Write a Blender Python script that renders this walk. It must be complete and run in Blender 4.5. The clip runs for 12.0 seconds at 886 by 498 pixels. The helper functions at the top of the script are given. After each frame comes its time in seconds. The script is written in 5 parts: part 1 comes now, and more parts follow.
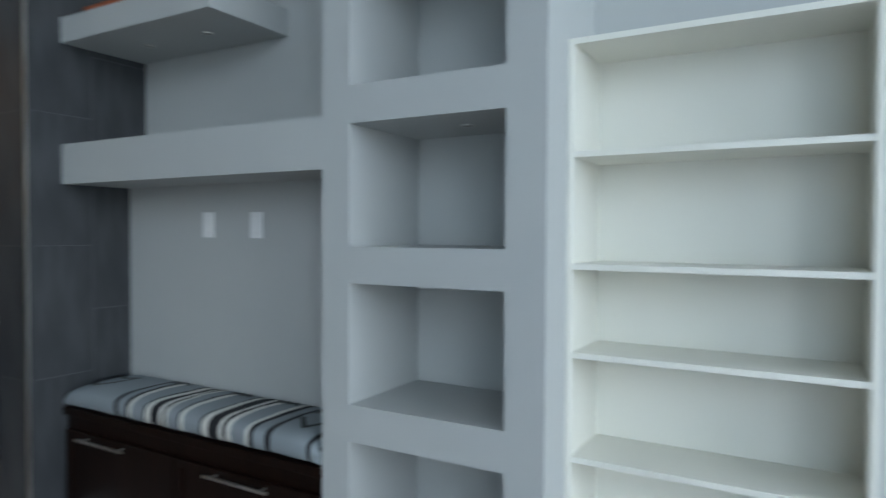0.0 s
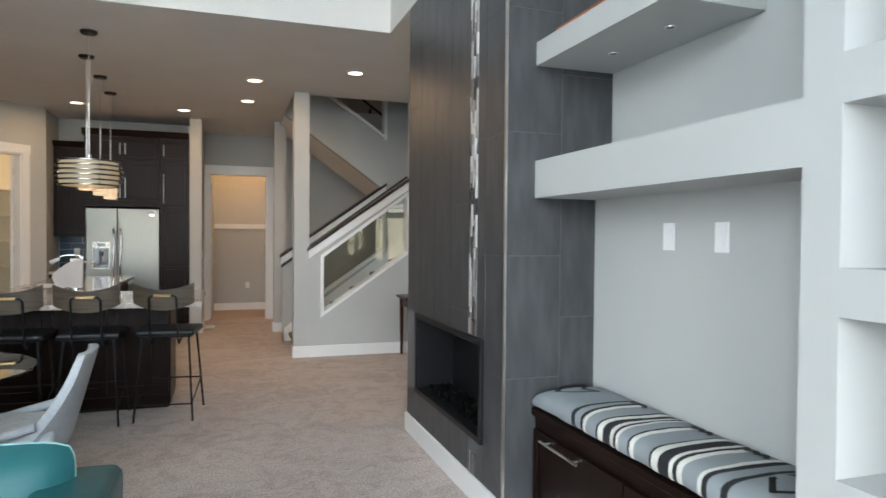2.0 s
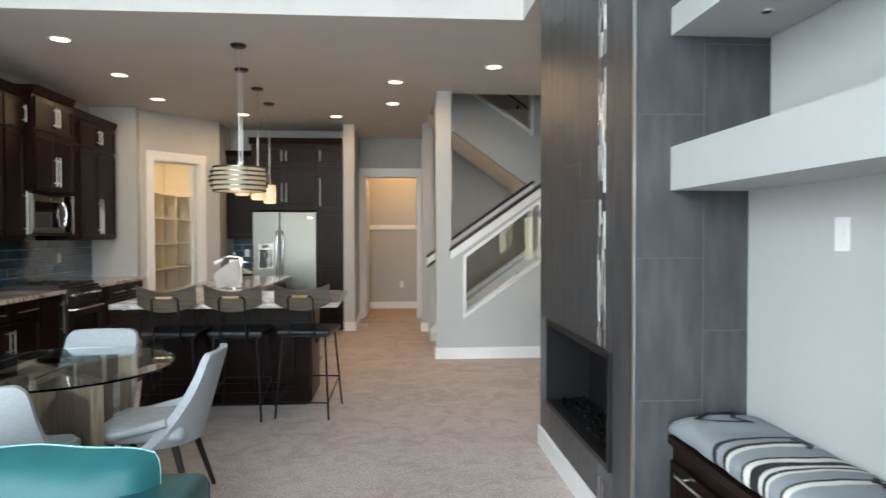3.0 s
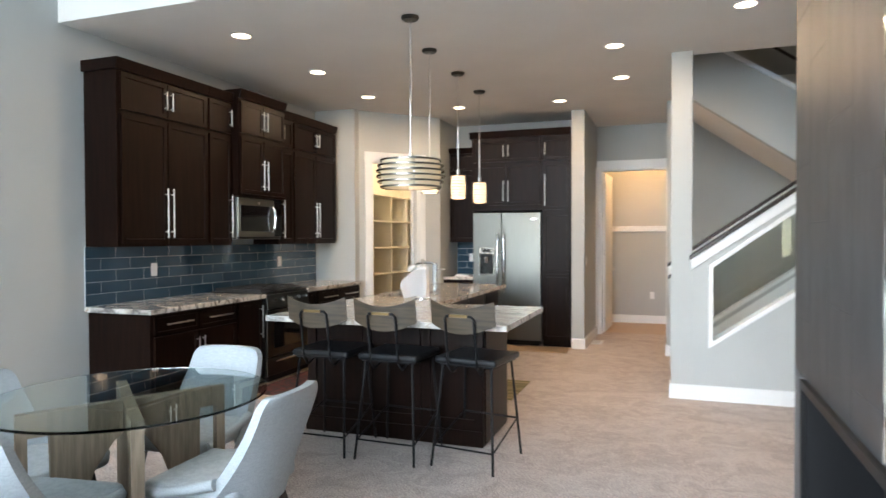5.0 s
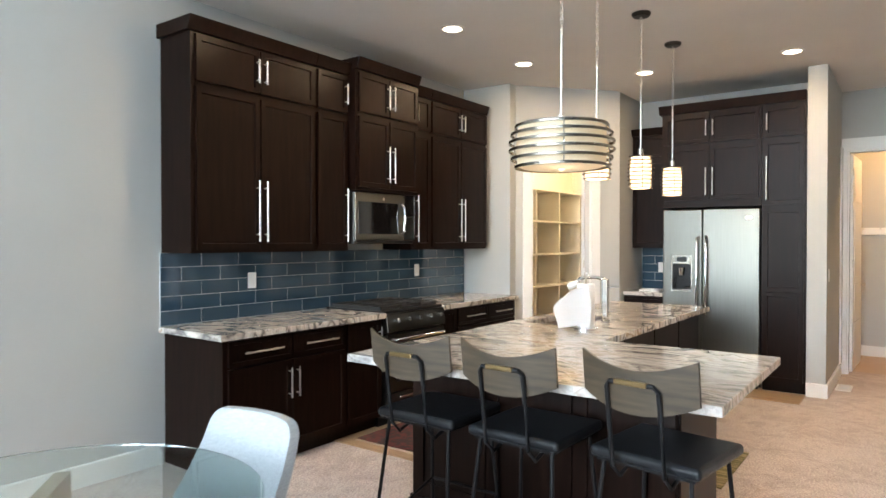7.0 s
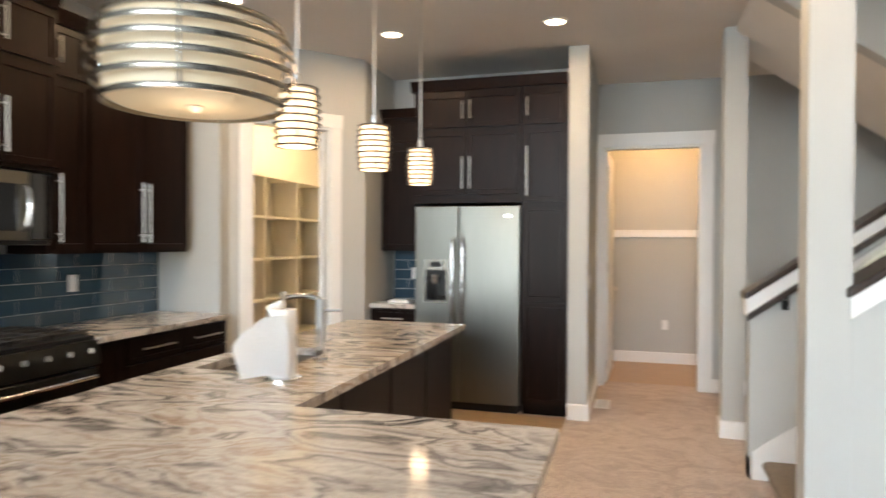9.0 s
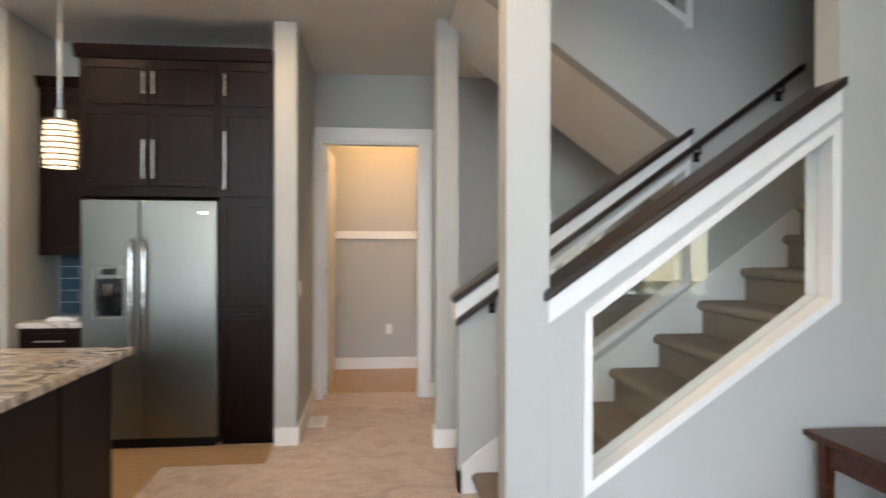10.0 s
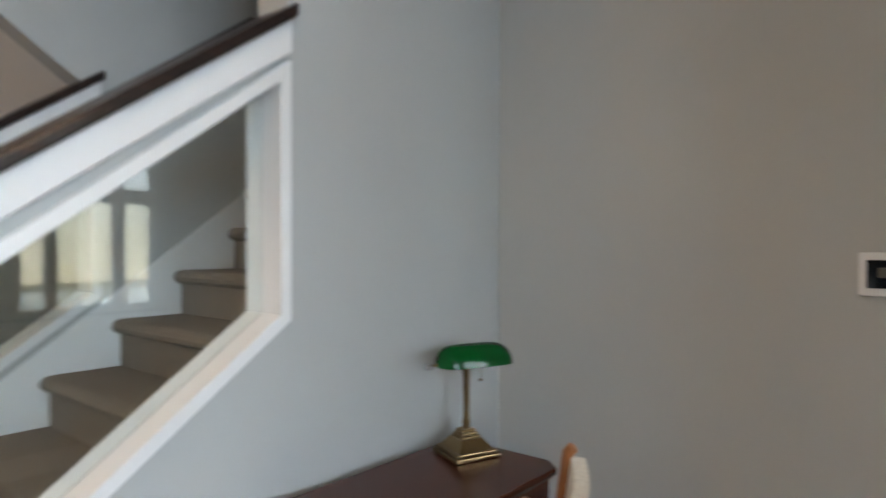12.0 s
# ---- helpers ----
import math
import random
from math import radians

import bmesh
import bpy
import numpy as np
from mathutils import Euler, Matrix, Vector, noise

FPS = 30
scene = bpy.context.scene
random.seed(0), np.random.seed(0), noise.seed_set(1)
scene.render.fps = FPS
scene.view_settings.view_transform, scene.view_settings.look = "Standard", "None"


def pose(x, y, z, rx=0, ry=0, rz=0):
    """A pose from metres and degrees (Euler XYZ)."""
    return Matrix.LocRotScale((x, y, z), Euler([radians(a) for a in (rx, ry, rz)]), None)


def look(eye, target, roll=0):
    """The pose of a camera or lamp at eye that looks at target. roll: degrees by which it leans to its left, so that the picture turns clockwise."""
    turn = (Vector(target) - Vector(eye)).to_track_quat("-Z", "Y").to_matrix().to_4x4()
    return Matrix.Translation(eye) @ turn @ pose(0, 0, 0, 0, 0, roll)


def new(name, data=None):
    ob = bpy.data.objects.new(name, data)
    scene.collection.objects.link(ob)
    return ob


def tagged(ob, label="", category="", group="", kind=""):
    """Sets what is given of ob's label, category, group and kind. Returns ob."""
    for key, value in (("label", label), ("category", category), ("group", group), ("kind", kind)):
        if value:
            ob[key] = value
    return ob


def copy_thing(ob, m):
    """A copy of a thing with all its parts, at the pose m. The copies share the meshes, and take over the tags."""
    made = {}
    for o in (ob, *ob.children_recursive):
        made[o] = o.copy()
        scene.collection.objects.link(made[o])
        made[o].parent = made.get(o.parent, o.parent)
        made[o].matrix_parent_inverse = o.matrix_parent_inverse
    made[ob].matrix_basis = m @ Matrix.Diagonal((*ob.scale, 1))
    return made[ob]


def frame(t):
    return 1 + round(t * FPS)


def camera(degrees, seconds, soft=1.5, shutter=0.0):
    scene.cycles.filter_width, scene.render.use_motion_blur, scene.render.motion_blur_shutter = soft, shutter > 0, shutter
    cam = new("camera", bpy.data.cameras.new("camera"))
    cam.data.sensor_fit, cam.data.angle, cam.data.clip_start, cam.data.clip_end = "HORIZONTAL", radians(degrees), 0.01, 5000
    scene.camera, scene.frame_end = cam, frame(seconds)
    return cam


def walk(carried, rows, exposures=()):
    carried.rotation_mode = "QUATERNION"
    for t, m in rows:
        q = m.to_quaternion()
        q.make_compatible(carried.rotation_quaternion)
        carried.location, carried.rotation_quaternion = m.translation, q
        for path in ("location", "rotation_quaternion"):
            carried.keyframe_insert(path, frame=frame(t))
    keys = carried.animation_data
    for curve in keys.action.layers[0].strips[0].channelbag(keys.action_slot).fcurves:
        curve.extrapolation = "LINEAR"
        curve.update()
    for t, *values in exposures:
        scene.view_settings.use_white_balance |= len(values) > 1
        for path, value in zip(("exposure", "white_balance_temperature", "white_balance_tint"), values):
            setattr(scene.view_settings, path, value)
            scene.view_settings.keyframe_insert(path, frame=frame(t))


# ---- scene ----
cam = camera(68.7, 12.0, shutter=0.45)
PATH = [
    (0, (-0.231, -0.035, 1.426), (1.499, 0.966, 1.375), 0.3),
    (0.5, (-0.114, -0.041, 1.413), (1.247, 1.424, 1.376), 0.7),
    (1, (-0.015, -0.011, 1.44), (0.989, 1.718, 1.399), 0.5),
    (1.5, (0.068, 0.033, 1.448), (0.805, 1.892, 1.412), 0.5),
    (2, (0.036, 0.112, 1.448), (0.677, 2.006, 1.409), 0.5),
    (2.5, (0.145, 0.207, 1.449), (0.573, 2.160, 1.409), 0.2),
    (3, (0.330, 0.345, 1.456), (0.480, 2.340, 1.412), -0.1),
    (5, (0.863, 1.66, 1.462), (0.185, 3.542, 1.428), -0.2),
    (5.5, (0.787, 2.059, 1.461), (-0.078, 3.862, 1.431), -0.2),
    (6, (0.669, 2.455, 1.472), (-0.368, 4.165, 1.444), -0.0),
    (6.5, (0.532, 2.851, 1.457), (-0.616, 4.489, 1.431), 0.1),
    (6.7, (0.481, 3.008, 1.465), (-0.698, 4.624, 1.441), 0.0),
    (8.5, (0.087, 4.366, 1.492), (-0.838, 6.139, 1.47), 0.3),
    (9, (0.087, 4.732, 1.485), (-0.475, 6.652, 1.464), 0.3),
    (9.5, (0.168, 5.051, 1.484), (-0.047, 7.039, 1.471), 0.2),
    (9.8, (0.248, 5.254, 1.482), (0.295, 7.254, 1.471), 0.1),
    (10, (0.298, 5.365, 1.477), (0.509, 7.353, 1.467), 0.1),
    (10.5, (0.44, 5.663, 1.493), (0.919, 7.605, 1.479), -0.1),
    (10.8, (0.541, 5.835, 1.488), (1.188, 7.727, 1.475), -0.1),
    (11, (0.626, 5.933, 1.494), (1.435, 7.762, 1.48), -0.1),
    (11.5, (0.8, 6.148, 1.473), (2.004, 7.745, 1.462), -0.1),
    (11.8, (0.935, 6.249, 1.472), (2.349, 7.664, 1.462), -0.0),
    (12, (1.035, 6.304, 1.472), (2.578, 7.577, 1.455), 0.1),
]
walk(cam, [(t, look(eye, target, roll)) for t, eye, target, roll in PATH],
     [(0, -2.76, 6400, 10), (0.5, -2.58, 6450, 10), (1, -2.0, 6850, 12), (1.5, -1.65, 7050, 12), (2, -1.45, 7100, 13), (2.5, -1.28, 7080, 13), (3, -1.18, 7000, 12),
      (5, -0.6, 6650, 11), (6, -0.37, 6600, 10), (6.5, -0.27, 6600, 10), (8.5, -0.28, 7200, 12), (9, -0.55, 7000, 12), (9.5, -0.65, 6800, 11), (10, -0.75, 6650, 11), (10.5, -0.9, 6600, 12), (11, -1.1, 6450, 11), (11.5, -1.1, 6350, 10), (12, -0.92, 6350, 11)])

# ---- world and lights ----
world = bpy.data.worlds.new("world")
scene.world = world
world.use_nodes = True
wn = world.node_tree
sky = wn.nodes.new("ShaderNodeTexSky")
sky.sky_type, sky.sun_disc = "NISHITA", False
sky.sun_elevation, sky.sun_rotation = radians(35), radians(120)
wn.nodes["Background"].inputs["Strength"].default_value = 0.12
wn.links.new(sky.outputs[0], wn.nodes["Background"].inputs["Color"])


def lamp(name, kind, m, power, colour, size=0.1, size_y=0.0, spread=180):
    data = bpy.data.lights.new(name, kind)
    data.energy, data.color = power, colour
    if kind == "AREA":
        data.shape, data.size, data.size_y = ("RECTANGLE" if size_y else "DISK"), size, size_y or size
        data.spread = radians(spread)
    elif kind == "SUN":
        data.angle = size
    else:
        data.shadow_soft_size = size
    ob = new(name, data)
    ob.matrix_world = m
    return ob


sun = lamp("sun", "SUN", look((0, 0, 20), (-6, 9, 8)), 2.0, (1, 0.95, 0.88), radians(0.5))
WINDOWS = [(-2.9, -0.7), (-0.4, 1.6)]
for x0, x1 in WINDOWS:
    lamp("window_daylight", "AREA", look(((x0 + x1) / 2, -5.35, 2.6), ((x0 + x1) / 2, 0, 2.0)), 400, (0.58, 0.79, 1.0), x1 - x0, 4.2)
WEST_WINDOWS = [(-4.6, -2.7), (-2.4, -0.5)]
for y0, y1 in WEST_WINDOWS:
    lamp("window_daylight", "AREA", look((-3.5, (y0 + y1) / 2, 2.6), (0, (y0 + y1) / 2 + 0.6, 2.0)), 450, (0.58, 0.79, 1.0), y1 - y0, 4.2)
DOWNLIGHTS = [(-2.5, 6.13), (-2.52, 7.37), (-2.56, 8.58), (-1.757, 9.556), (-0.478, 9.6), (0.351, 7.49), (0.318, 8.66), (1.324, 6.784)]
CEIL = 3.13
for x, y in DOWNLIGHTS:
    lamp("downlight_lamp", "AREA", look((x, y, CEIL - 0.012), (x, y, 0)), 19, (1.0, 0.71, 0.43), 0.13)
lamp("den_daylight", "AREA", look((2.85, 4.0, 3.0), (2.75, 6.6, 0.6)), 95, (0.56, 0.78, 1.0), 1.2, 1.2)
lamp("upstairs_light", "AREA", look((2.2, 9.9, 5.55), (2.2, 9.9, 0)), 6, (1.0, 0.80, 0.60), 0.2)

# ---- materials ----


def material(name, colour, rough=0.5, metal=0.0, second=None, scale=8.0, stretch=(1, 1, 1), bump=0.0, bump_scale=60.0, coat=0.0, detail=4.0, contrast=(0.35, 0.65), island=0.0):
    m = bpy.data.materials.new(name)
    m.use_nodes = True
    t = m.node_tree
    n, l = t.nodes, t.links
    b = n["Principled BSDF"]
    b.inputs["Base Color"].default_value = (*colour, 1)
    b.inputs["Roughness"].default_value = rough
    b.inputs["Metallic"].default_value = metal
    b.inputs["Coat Weight"].default_value = coat
    co = n.new("ShaderNodeTexCoord")
    mp = n.new("ShaderNodeMapping")
    mp.inputs["Scale"].default_value = stretch
    l.new(co.outputs["Object"], mp.inputs[0])
    if second:
        tx = n.new("ShaderNodeTexNoise")
        tx.inputs["Scale"].default_value, tx.inputs["Detail"].default_value = scale, detail
        l.new(mp.outputs[0], tx.inputs["Vector"])
        r = n.new("ShaderNodeValToRGB")
        r.color_ramp.elements[0].position, r.color_ramp.elements[1].position = contrast
        r.color_ramp.elements[0].color, r.color_ramp.elements[1].color = (*colour, 1), (*second, 1)
        l.new(tx.outputs["Fac"], r.inputs[0])
        l.new(r.outputs[0], b.inputs["Base Color"])
    if bump:
        bt = n.new("ShaderNodeTexNoise")
        bt.inputs["Scale"].default_value, bt.inputs["Detail"].default_value = bump_scale, 5
        l.new(mp.outputs[0], bt.inputs["Vector"])
        bp = n.new("ShaderNodeBump")
        bp.inputs["Strength"].default_value, bp.inputs["Distance"].default_value = bump, 0.01
        l.new(bt.outputs["Fac"], bp.inputs["Height"])
        l.new(bp.outputs[0], b.inputs["Normal"])
    return m


def glow(name, colour, strength):
    m = bpy.data.materials.new(name)
    m.use_nodes = True
    b = m.node_tree.nodes["Principled BSDF"]
    b.inputs["Base Color"].default_value = (0.9, 0.88, 0.84, 1)
    b.inputs["Emission Color"].default_value = (*colour, 1)
    b.inputs["Emission Strength"].default_value = strength
    return m


WALL = material("wall_paint", (0.44, 0.45, 0.44), 0.75, second=(0.46, 0.47, 0.455), scale=1.5, bump=0.05, bump_scale=90)
CEILING = material("ceiling_paint", (0.78, 0.75, 0.71), 0.85, second=(0.75, 0.72, 0.68), scale=2, bump=0.12, bump_scale=45)
WHITE = material("white_trim_paint", (0.78, 0.78, 0.77), 0.4)


WOOD = material("espresso_wood", (0.0060, 0.0026, 0.0017), 0.34, second=(0.0120, 0.0052, 0.0034), scale=6, stretch=(6, 6, 0.5))


WOOD.node_tree.nodes["Principled BSDF"].inputs["Specular IOR Level"].default_value = 0.11


def graph(name, rough=0.5):
    m = bpy.data.materials.new(name)
    m.use_nodes = True
    t = m.node_tree
    b = t.nodes["Principled BSDF"]
    b.inputs["Roughness"].default_value = rough
    co = t.nodes.new("ShaderNodeTexCoord")
    mp = t.nodes.new("ShaderNodeMapping")
    t.links.new(co.outputs["Object"], mp.inputs[0])
    return m, t, b, mp


def ramp(t, source, stops):
    r = t.nodes.new("ShaderNodeValToRGB")
    while len(r.color_ramp.elements) < len(stops):
        r.color_ramp.elements.new(0.5)
    for e, (p, c) in zip(r.color_ramp.elements, stops):
        e.position, e.color = p, (*c, 1)
    t.links.new(source, r.inputs[0])
    return r.outputs[0]


def granite():
    """Pale polished stone with long flowing grey, black and tan veins."""
    m, t, b, mp = graph("veined_granite", 0.09)
    mp.inputs["Scale"].default_value = (0.8, 1.9, 1.0)
    mp.inputs["Rotation"].default_value = (0, 0, radians(14))

    def noise_at(source, scale, detail, rough, distort):
        n = t.nodes.new("ShaderNodeTexNoise")
        n.inputs["Scale"].default_value, n.inputs["Detail"].default_value = scale, detail
        n.inputs["Roughness"].default_value, n.inputs["Distortion"].default_value = rough, distort
        t.links.new(source, n.inputs["Vector"])
        return n

    def blend(a, b_, fac, kind="MIX"):
        x = t.nodes.new("ShaderNodeMix")
        x.data_type, x.blend_type = "RGBA", kind
        if isinstance(fac, float):
            x.inputs[0].default_value = fac
        else:
            t.links.new(fac, x.inputs[0])
        t.links.new(a, x.inputs[6]), t.links.new(b_, x.inputs[7])
        return x.outputs[2]

    warp = noise_at(mp.outputs[0], 1.3, 3, 0.5, 0.4)
    flow = blend(mp.outputs[0], warp.outputs["Color"], 0.5)
    veins = noise_at(flow, 2.0, 8, 0.52, 1.1)
    pale, mid, tan, dark = (0.66, 0.63, 0.59), (0.42, 0.39, 0.36), (0.36, 0.27, 0.20), (0.07, 0.065, 0.065)
    body = ramp(t, veins.outputs["Fac"], [(0.26, dark), (0.33, mid), (0.37, pale), (0.405, mid), (0.418, dark), (0.44, pale), (0.47, (0.54, 0.50, 0.46)), (0.485, tan), (0.50, pale), (0.53, mid), (0.548, dark), (0.572, pale), (0.60, (0.50, 0.45, 0.40)), (0.625, dark), (0.64, mid), (0.67, pale)])
    cloud = noise_at(flow, 1.1, 3, 0.5, 0.6)
    wide = ramp(t, cloud.outputs["Fac"], [(0.36, (0.52, 0.46, 0.41)), (0.5, (0.68, 0.66, 0.63)), (0.64, (0.56, 0.55, 0.54))])
    mask = ramp(t, cloud.outputs["Fac"], [(0.42, (0.0, 0.0, 0.0)), (0.62, (0.32, 0.32, 0.32))])
    speck = noise_at(mp.outputs[0], 55, 4, 0.6, 0.2)
    grit = ramp(t, speck.outputs["Fac"], [(0.40, (0.72, 0.70, 0.68)), (0.52, (1, 1, 1))])
    t.links.new(blend(blend(body, wide, mask), grit, 0.7, "MULTIPLY"), b.inputs["Base Color"])
    return m


def carpet_mat():
    m, t, b, mp = graph("carpet", 0.98)
    fine = t.nodes.new("ShaderNodeTexNoise")
    fine.inputs["Scale"].default_value, fine.inputs["Detail"].default_value = 90, 4
    broad = t.nodes.new("ShaderNodeTexNoise")
    broad.inputs["Scale"].default_value, broad.inputs["Detail"].default_value, broad.inputs["Distortion"].default_value = 5.0, 12, 1.4
    broad.inputs["Roughness"].default_value = 0.68
    for n in (fine, broad):
        t.links.new(mp.outputs[0], n.inputs["Vector"])
    c1 = ramp(t, fine.outputs["Fac"], [(0.34, (0.36, 0.305, 0.283)), (0.66, (0.74, 0.655, 0.615))])
    lanes = t.nodes.new("ShaderNodeMapping")
    lanes.inputs["Scale"].default_value, lanes.inputs["Rotation"].default_value = (0.9, 1.5, 1), (0, 0, radians(38))
    t.links.new(mp.outputs[0], lanes.inputs[0])
    swath = t.nodes.new("ShaderNodeTexNoise")
    swath.inputs["Scale"].default_value, swath.inputs["Detail"].default_value, swath.inputs["Distortion"].default_value = 1.6, 4, 0.6
    t.links.new(lanes.outputs[0], swath.inputs["Vector"])
    both = t.nodes.new("ShaderNodeMath")
    both.operation = "MULTIPLY_ADD"
    both.inputs[1].default_value = 0.72
    halved = t.nodes.new("ShaderNodeMath")
    halved.operation = "MULTIPLY"
    halved.inputs[1].default_value = 0.28
    t.links.new(swath.outputs["Fac"], halved.inputs[0])
    t.links.new(broad.outputs["Fac"], both.inputs[0]), t.links.new(halved.outputs[0], both.inputs[2])
    c2 = ramp(t, both.outputs[0], [(0.43, (0.80, 0.785, 0.78)), (0.50, (0.93, 0.925, 0.92)), (0.56, (1.0, 1.0, 1.0))])
    mix = t.nodes.new("ShaderNodeMix")
    mix.data_type, mix.blend_type = "RGBA", "MULTIPLY"
    mix.inputs[0].default_value = 1
    t.links.new(c1, mix.inputs[6]), t.links.new(c2, mix.inputs[7])
    t.links.new(mix.outputs[2], b.inputs["Base Color"])
    bp = t.nodes.new("ShaderNodeBump")
    bp.inputs["Strength"].default_value, bp.inputs["Distance"].default_value = 0.7, 0.008
    t.links.new(fine.outputs["Fac"], bp.inputs["Height"])
    t.links.new(bp.outputs[0], b.inputs["Normal"])
    return m


def fabric(name, dark, light, rough=0.9):
    m, t, b, mp = graph(name, rough)
    outs = []
    for stretch in ((420, 420, 40), (40, 40, 420)):
        mm = t.nodes.new("ShaderNodeMapping")
        mm.inputs["Scale"].default_value = stretch
        t.links.new(mp.outputs[0], mm.inputs[0])
        n = t.nodes.new("ShaderNodeTexNoise")
        n.inputs["Scale"].default_value, n.inputs["Detail"].default_value = 1.0, 2
        t.links.new(mm.outputs[0], n.inputs["Vector"])
        outs.append(n.outputs["Fac"])
    add = t.nodes.new("ShaderNodeMath")
    add.operation = "MULTIPLY_ADD"
    add.inputs[1].default_value = 0.5
    half = t.nodes.new("ShaderNodeMath")
    half.operation = "MULTIPLY"
    half.inputs[1].default_value = 0.5
    t.links.new(outs[0], add.inputs[0]), t.links.new(outs[1], half.inputs[0]), t.links.new(half.outputs[0], add.inputs[2])
    t.links.new(ramp(t, add.outputs[0], [(0.40, dark), (0.60, light)]), b.inputs["Base Color"])
    bp = t.nodes.new("ShaderNodeBump")
    bp.inputs["Strength"].default_value, bp.inputs["Distance"].default_value = 0.5, 0.003
    t.links.new(add.outputs[0], bp.inputs["Height"]), t.links.new(bp.outputs[0], b.inputs["Normal"])
    return m


def random_tint(name, shades, rough=0.3, coat=0.0):
    """A material whose colour differs from object to object."""
    m, t, b, mp = graph(name, rough)
    info = t.nodes.new("ShaderNodeObjectInfo")
    t.links.new(ramp(t, info.outputs["Random"], shades), b.inputs["Base Color"])
    b.inputs["Coat Weight"].default_value = coat
    return m


def clear_glass(name, tint=(0.93, 0.98, 0.96)):
    m, t, b, mp = graph(name, 0.0)
    b.inputs["Base Color"].default_value = (*tint, 1)
    b.inputs["Transmission Weight"].default_value = 1
    b.inputs["IOR"].default_value = 1.5
    return m


def blanket_mat():
    """Stripes across the length of a woven blanket; the object's y runs along it."""
    m, t, b, mp = graph("striped_blanket", 0.95)
    wob = t.nodes.new("ShaderNodeTexNoise")
    wob.inputs["Scale"].default_value = 3.5
    t.links.new(mp.outputs[0], wob.inputs["Vector"])
    sep = t.nodes.new("ShaderNodeSeparateXYZ")
    t.links.new(mp.outputs[0], sep.inputs[0])
    add = t.nodes.new("ShaderNodeMath")
    add.operation = "MULTIPLY_ADD"
    add.inputs[1].default_value = 0.05
    t.links.new(wob.outputs["Fac"], add.inputs[0]), t.links.new(sep.outputs["Y"], add.inputs[2])
    div = t.nodes.new("ShaderNodeMath")
    div.operation = "MULTIPLY"
    div.inputs[1].default_value = 1 / 1.60
    t.links.new(add.outputs[0], div.inputs[0])
    part_of = t.nodes.new("ShaderNodeMath")
    part_of.operation = "FRACT"
    t.links.new(div.outputs[0], part_of.inputs[0])
    K, G, W = (0.012, 0.012, 0.014), (0.24, 0.27, 0.285), (0.64, 0.63, 0.58)
    rows = [(0.000, G), (0.034, K), (0.044, G), (0.160, K), (0.174, G), (0.209, K), (0.226, W), (0.238, G), (0.283, W), (0.297, K), (0.310, W), (0.321, K), (0.358, W), (0.381, K), (0.388, G), (0.451, W), (0.465, K), (0.473, G), (0.512, W), (0.527, K), (0.539, W), (0.552, K), (0.584, W), (0.602, K), (0.613, G), (0.661, W), (0.679, K), (0.693, G), (0.720, K), (0.735, G)]
    r = ramp(t, part_of.outputs[0], rows)
    r.node.color_ramp.interpolation = "CONSTANT"
    t.links.new(r, b.inputs["Base Color"])
    bt = t.nodes.new("ShaderNodeTexNoise")
    bt.inputs["Scale"].default_value = 180
    t.links.new(mp.outputs[0], bt.inputs["Vector"])
    bp = t.nodes.new("ShaderNodeBump")
    bp.inputs["Strength"].default_value, bp.inputs["Distance"].default_value = 0.6, 0.004
    t.links.new(bt.outputs["Fac"], bp.inputs["Height"]), t.links.new(bp.outputs[0], b.inputs["Normal"])
    return m


GRANITE, CARPET = granite(), carpet_mat()
STAIR_CARPET = material("stair_carpet", (0.155, 0.13, 0.105), 0.98, second=(0.26, 0.22, 0.18), scale=110, bump=0.4, bump_scale=110)
HARDWOOD = material("pale_oak_floor", (0.36, 0.24, 0.14), 0.35, second=(0.44, 0.30, 0.18), scale=5, stretch=(1, 8, 1))
HANDLE = material("satin_nickel", (0.62, 0.60, 0.56), 0.28, 1.0)
DARK_STEEL = material("slate_stainless_steel", (0.175, 0.175, 0.155), 0.34, 1.0, second=(0.19, 0.188, 0.168), scale=3, stretch=(30, 30, 1))
CHROME = material("chrome", (0.8, 0.8, 0.8), 0.08, 1.0)
BLACK_GLASS = material("black_glass", (0.006, 0.006, 0.007), 0.05, coat=0.5)
BLACK = material("black_metal", (0.012, 0.012, 0.013), 0.42)
IRON = material("cast_iron", (0.02, 0.02, 0.02), 0.6, bump=0.1)
LEATHER = material("black_leather", (0.010, 0.011, 0.013), 0.34, bump=0.15, bump_scale=120)
TEAL = material("teal_leather", (0.010, 0.082, 0.092), 0.42, second=(0.016, 0.108, 0.116), scale=4, bump=0.2, bump_scale=9)
DARK_LEG = material("near_black_wood", (0.018, 0.013, 0.010), 0.45, second=(0.030, 0.021, 0.016), scale=6, stretch=(6, 6, 0.6))
THREAD = material("pale_teal_stitching", (0.25, 0.50, 0.48), 0.8)
WALNUT = material("grey_walnut_veneer", (0.034, 0.025, 0.016), 0.5, second=(0.068, 0.049, 0.030), scale=5, stretch=(1, 1, 9), bump=0.08)
TABLE_WOOD = material("limed_oak", (0.17, 0.125, 0.085), 0.6, second=(0.27, 0.205, 0.145), scale=7, stretch=(7, 7, 0.6), bump=0.15)
CHERRY = material("dark_cherry_wood", (0.036, 0.010, 0.005), 0.24, second=(0.072, 0.020, 0.010), scale=5, stretch=(0.6, 8, 8))
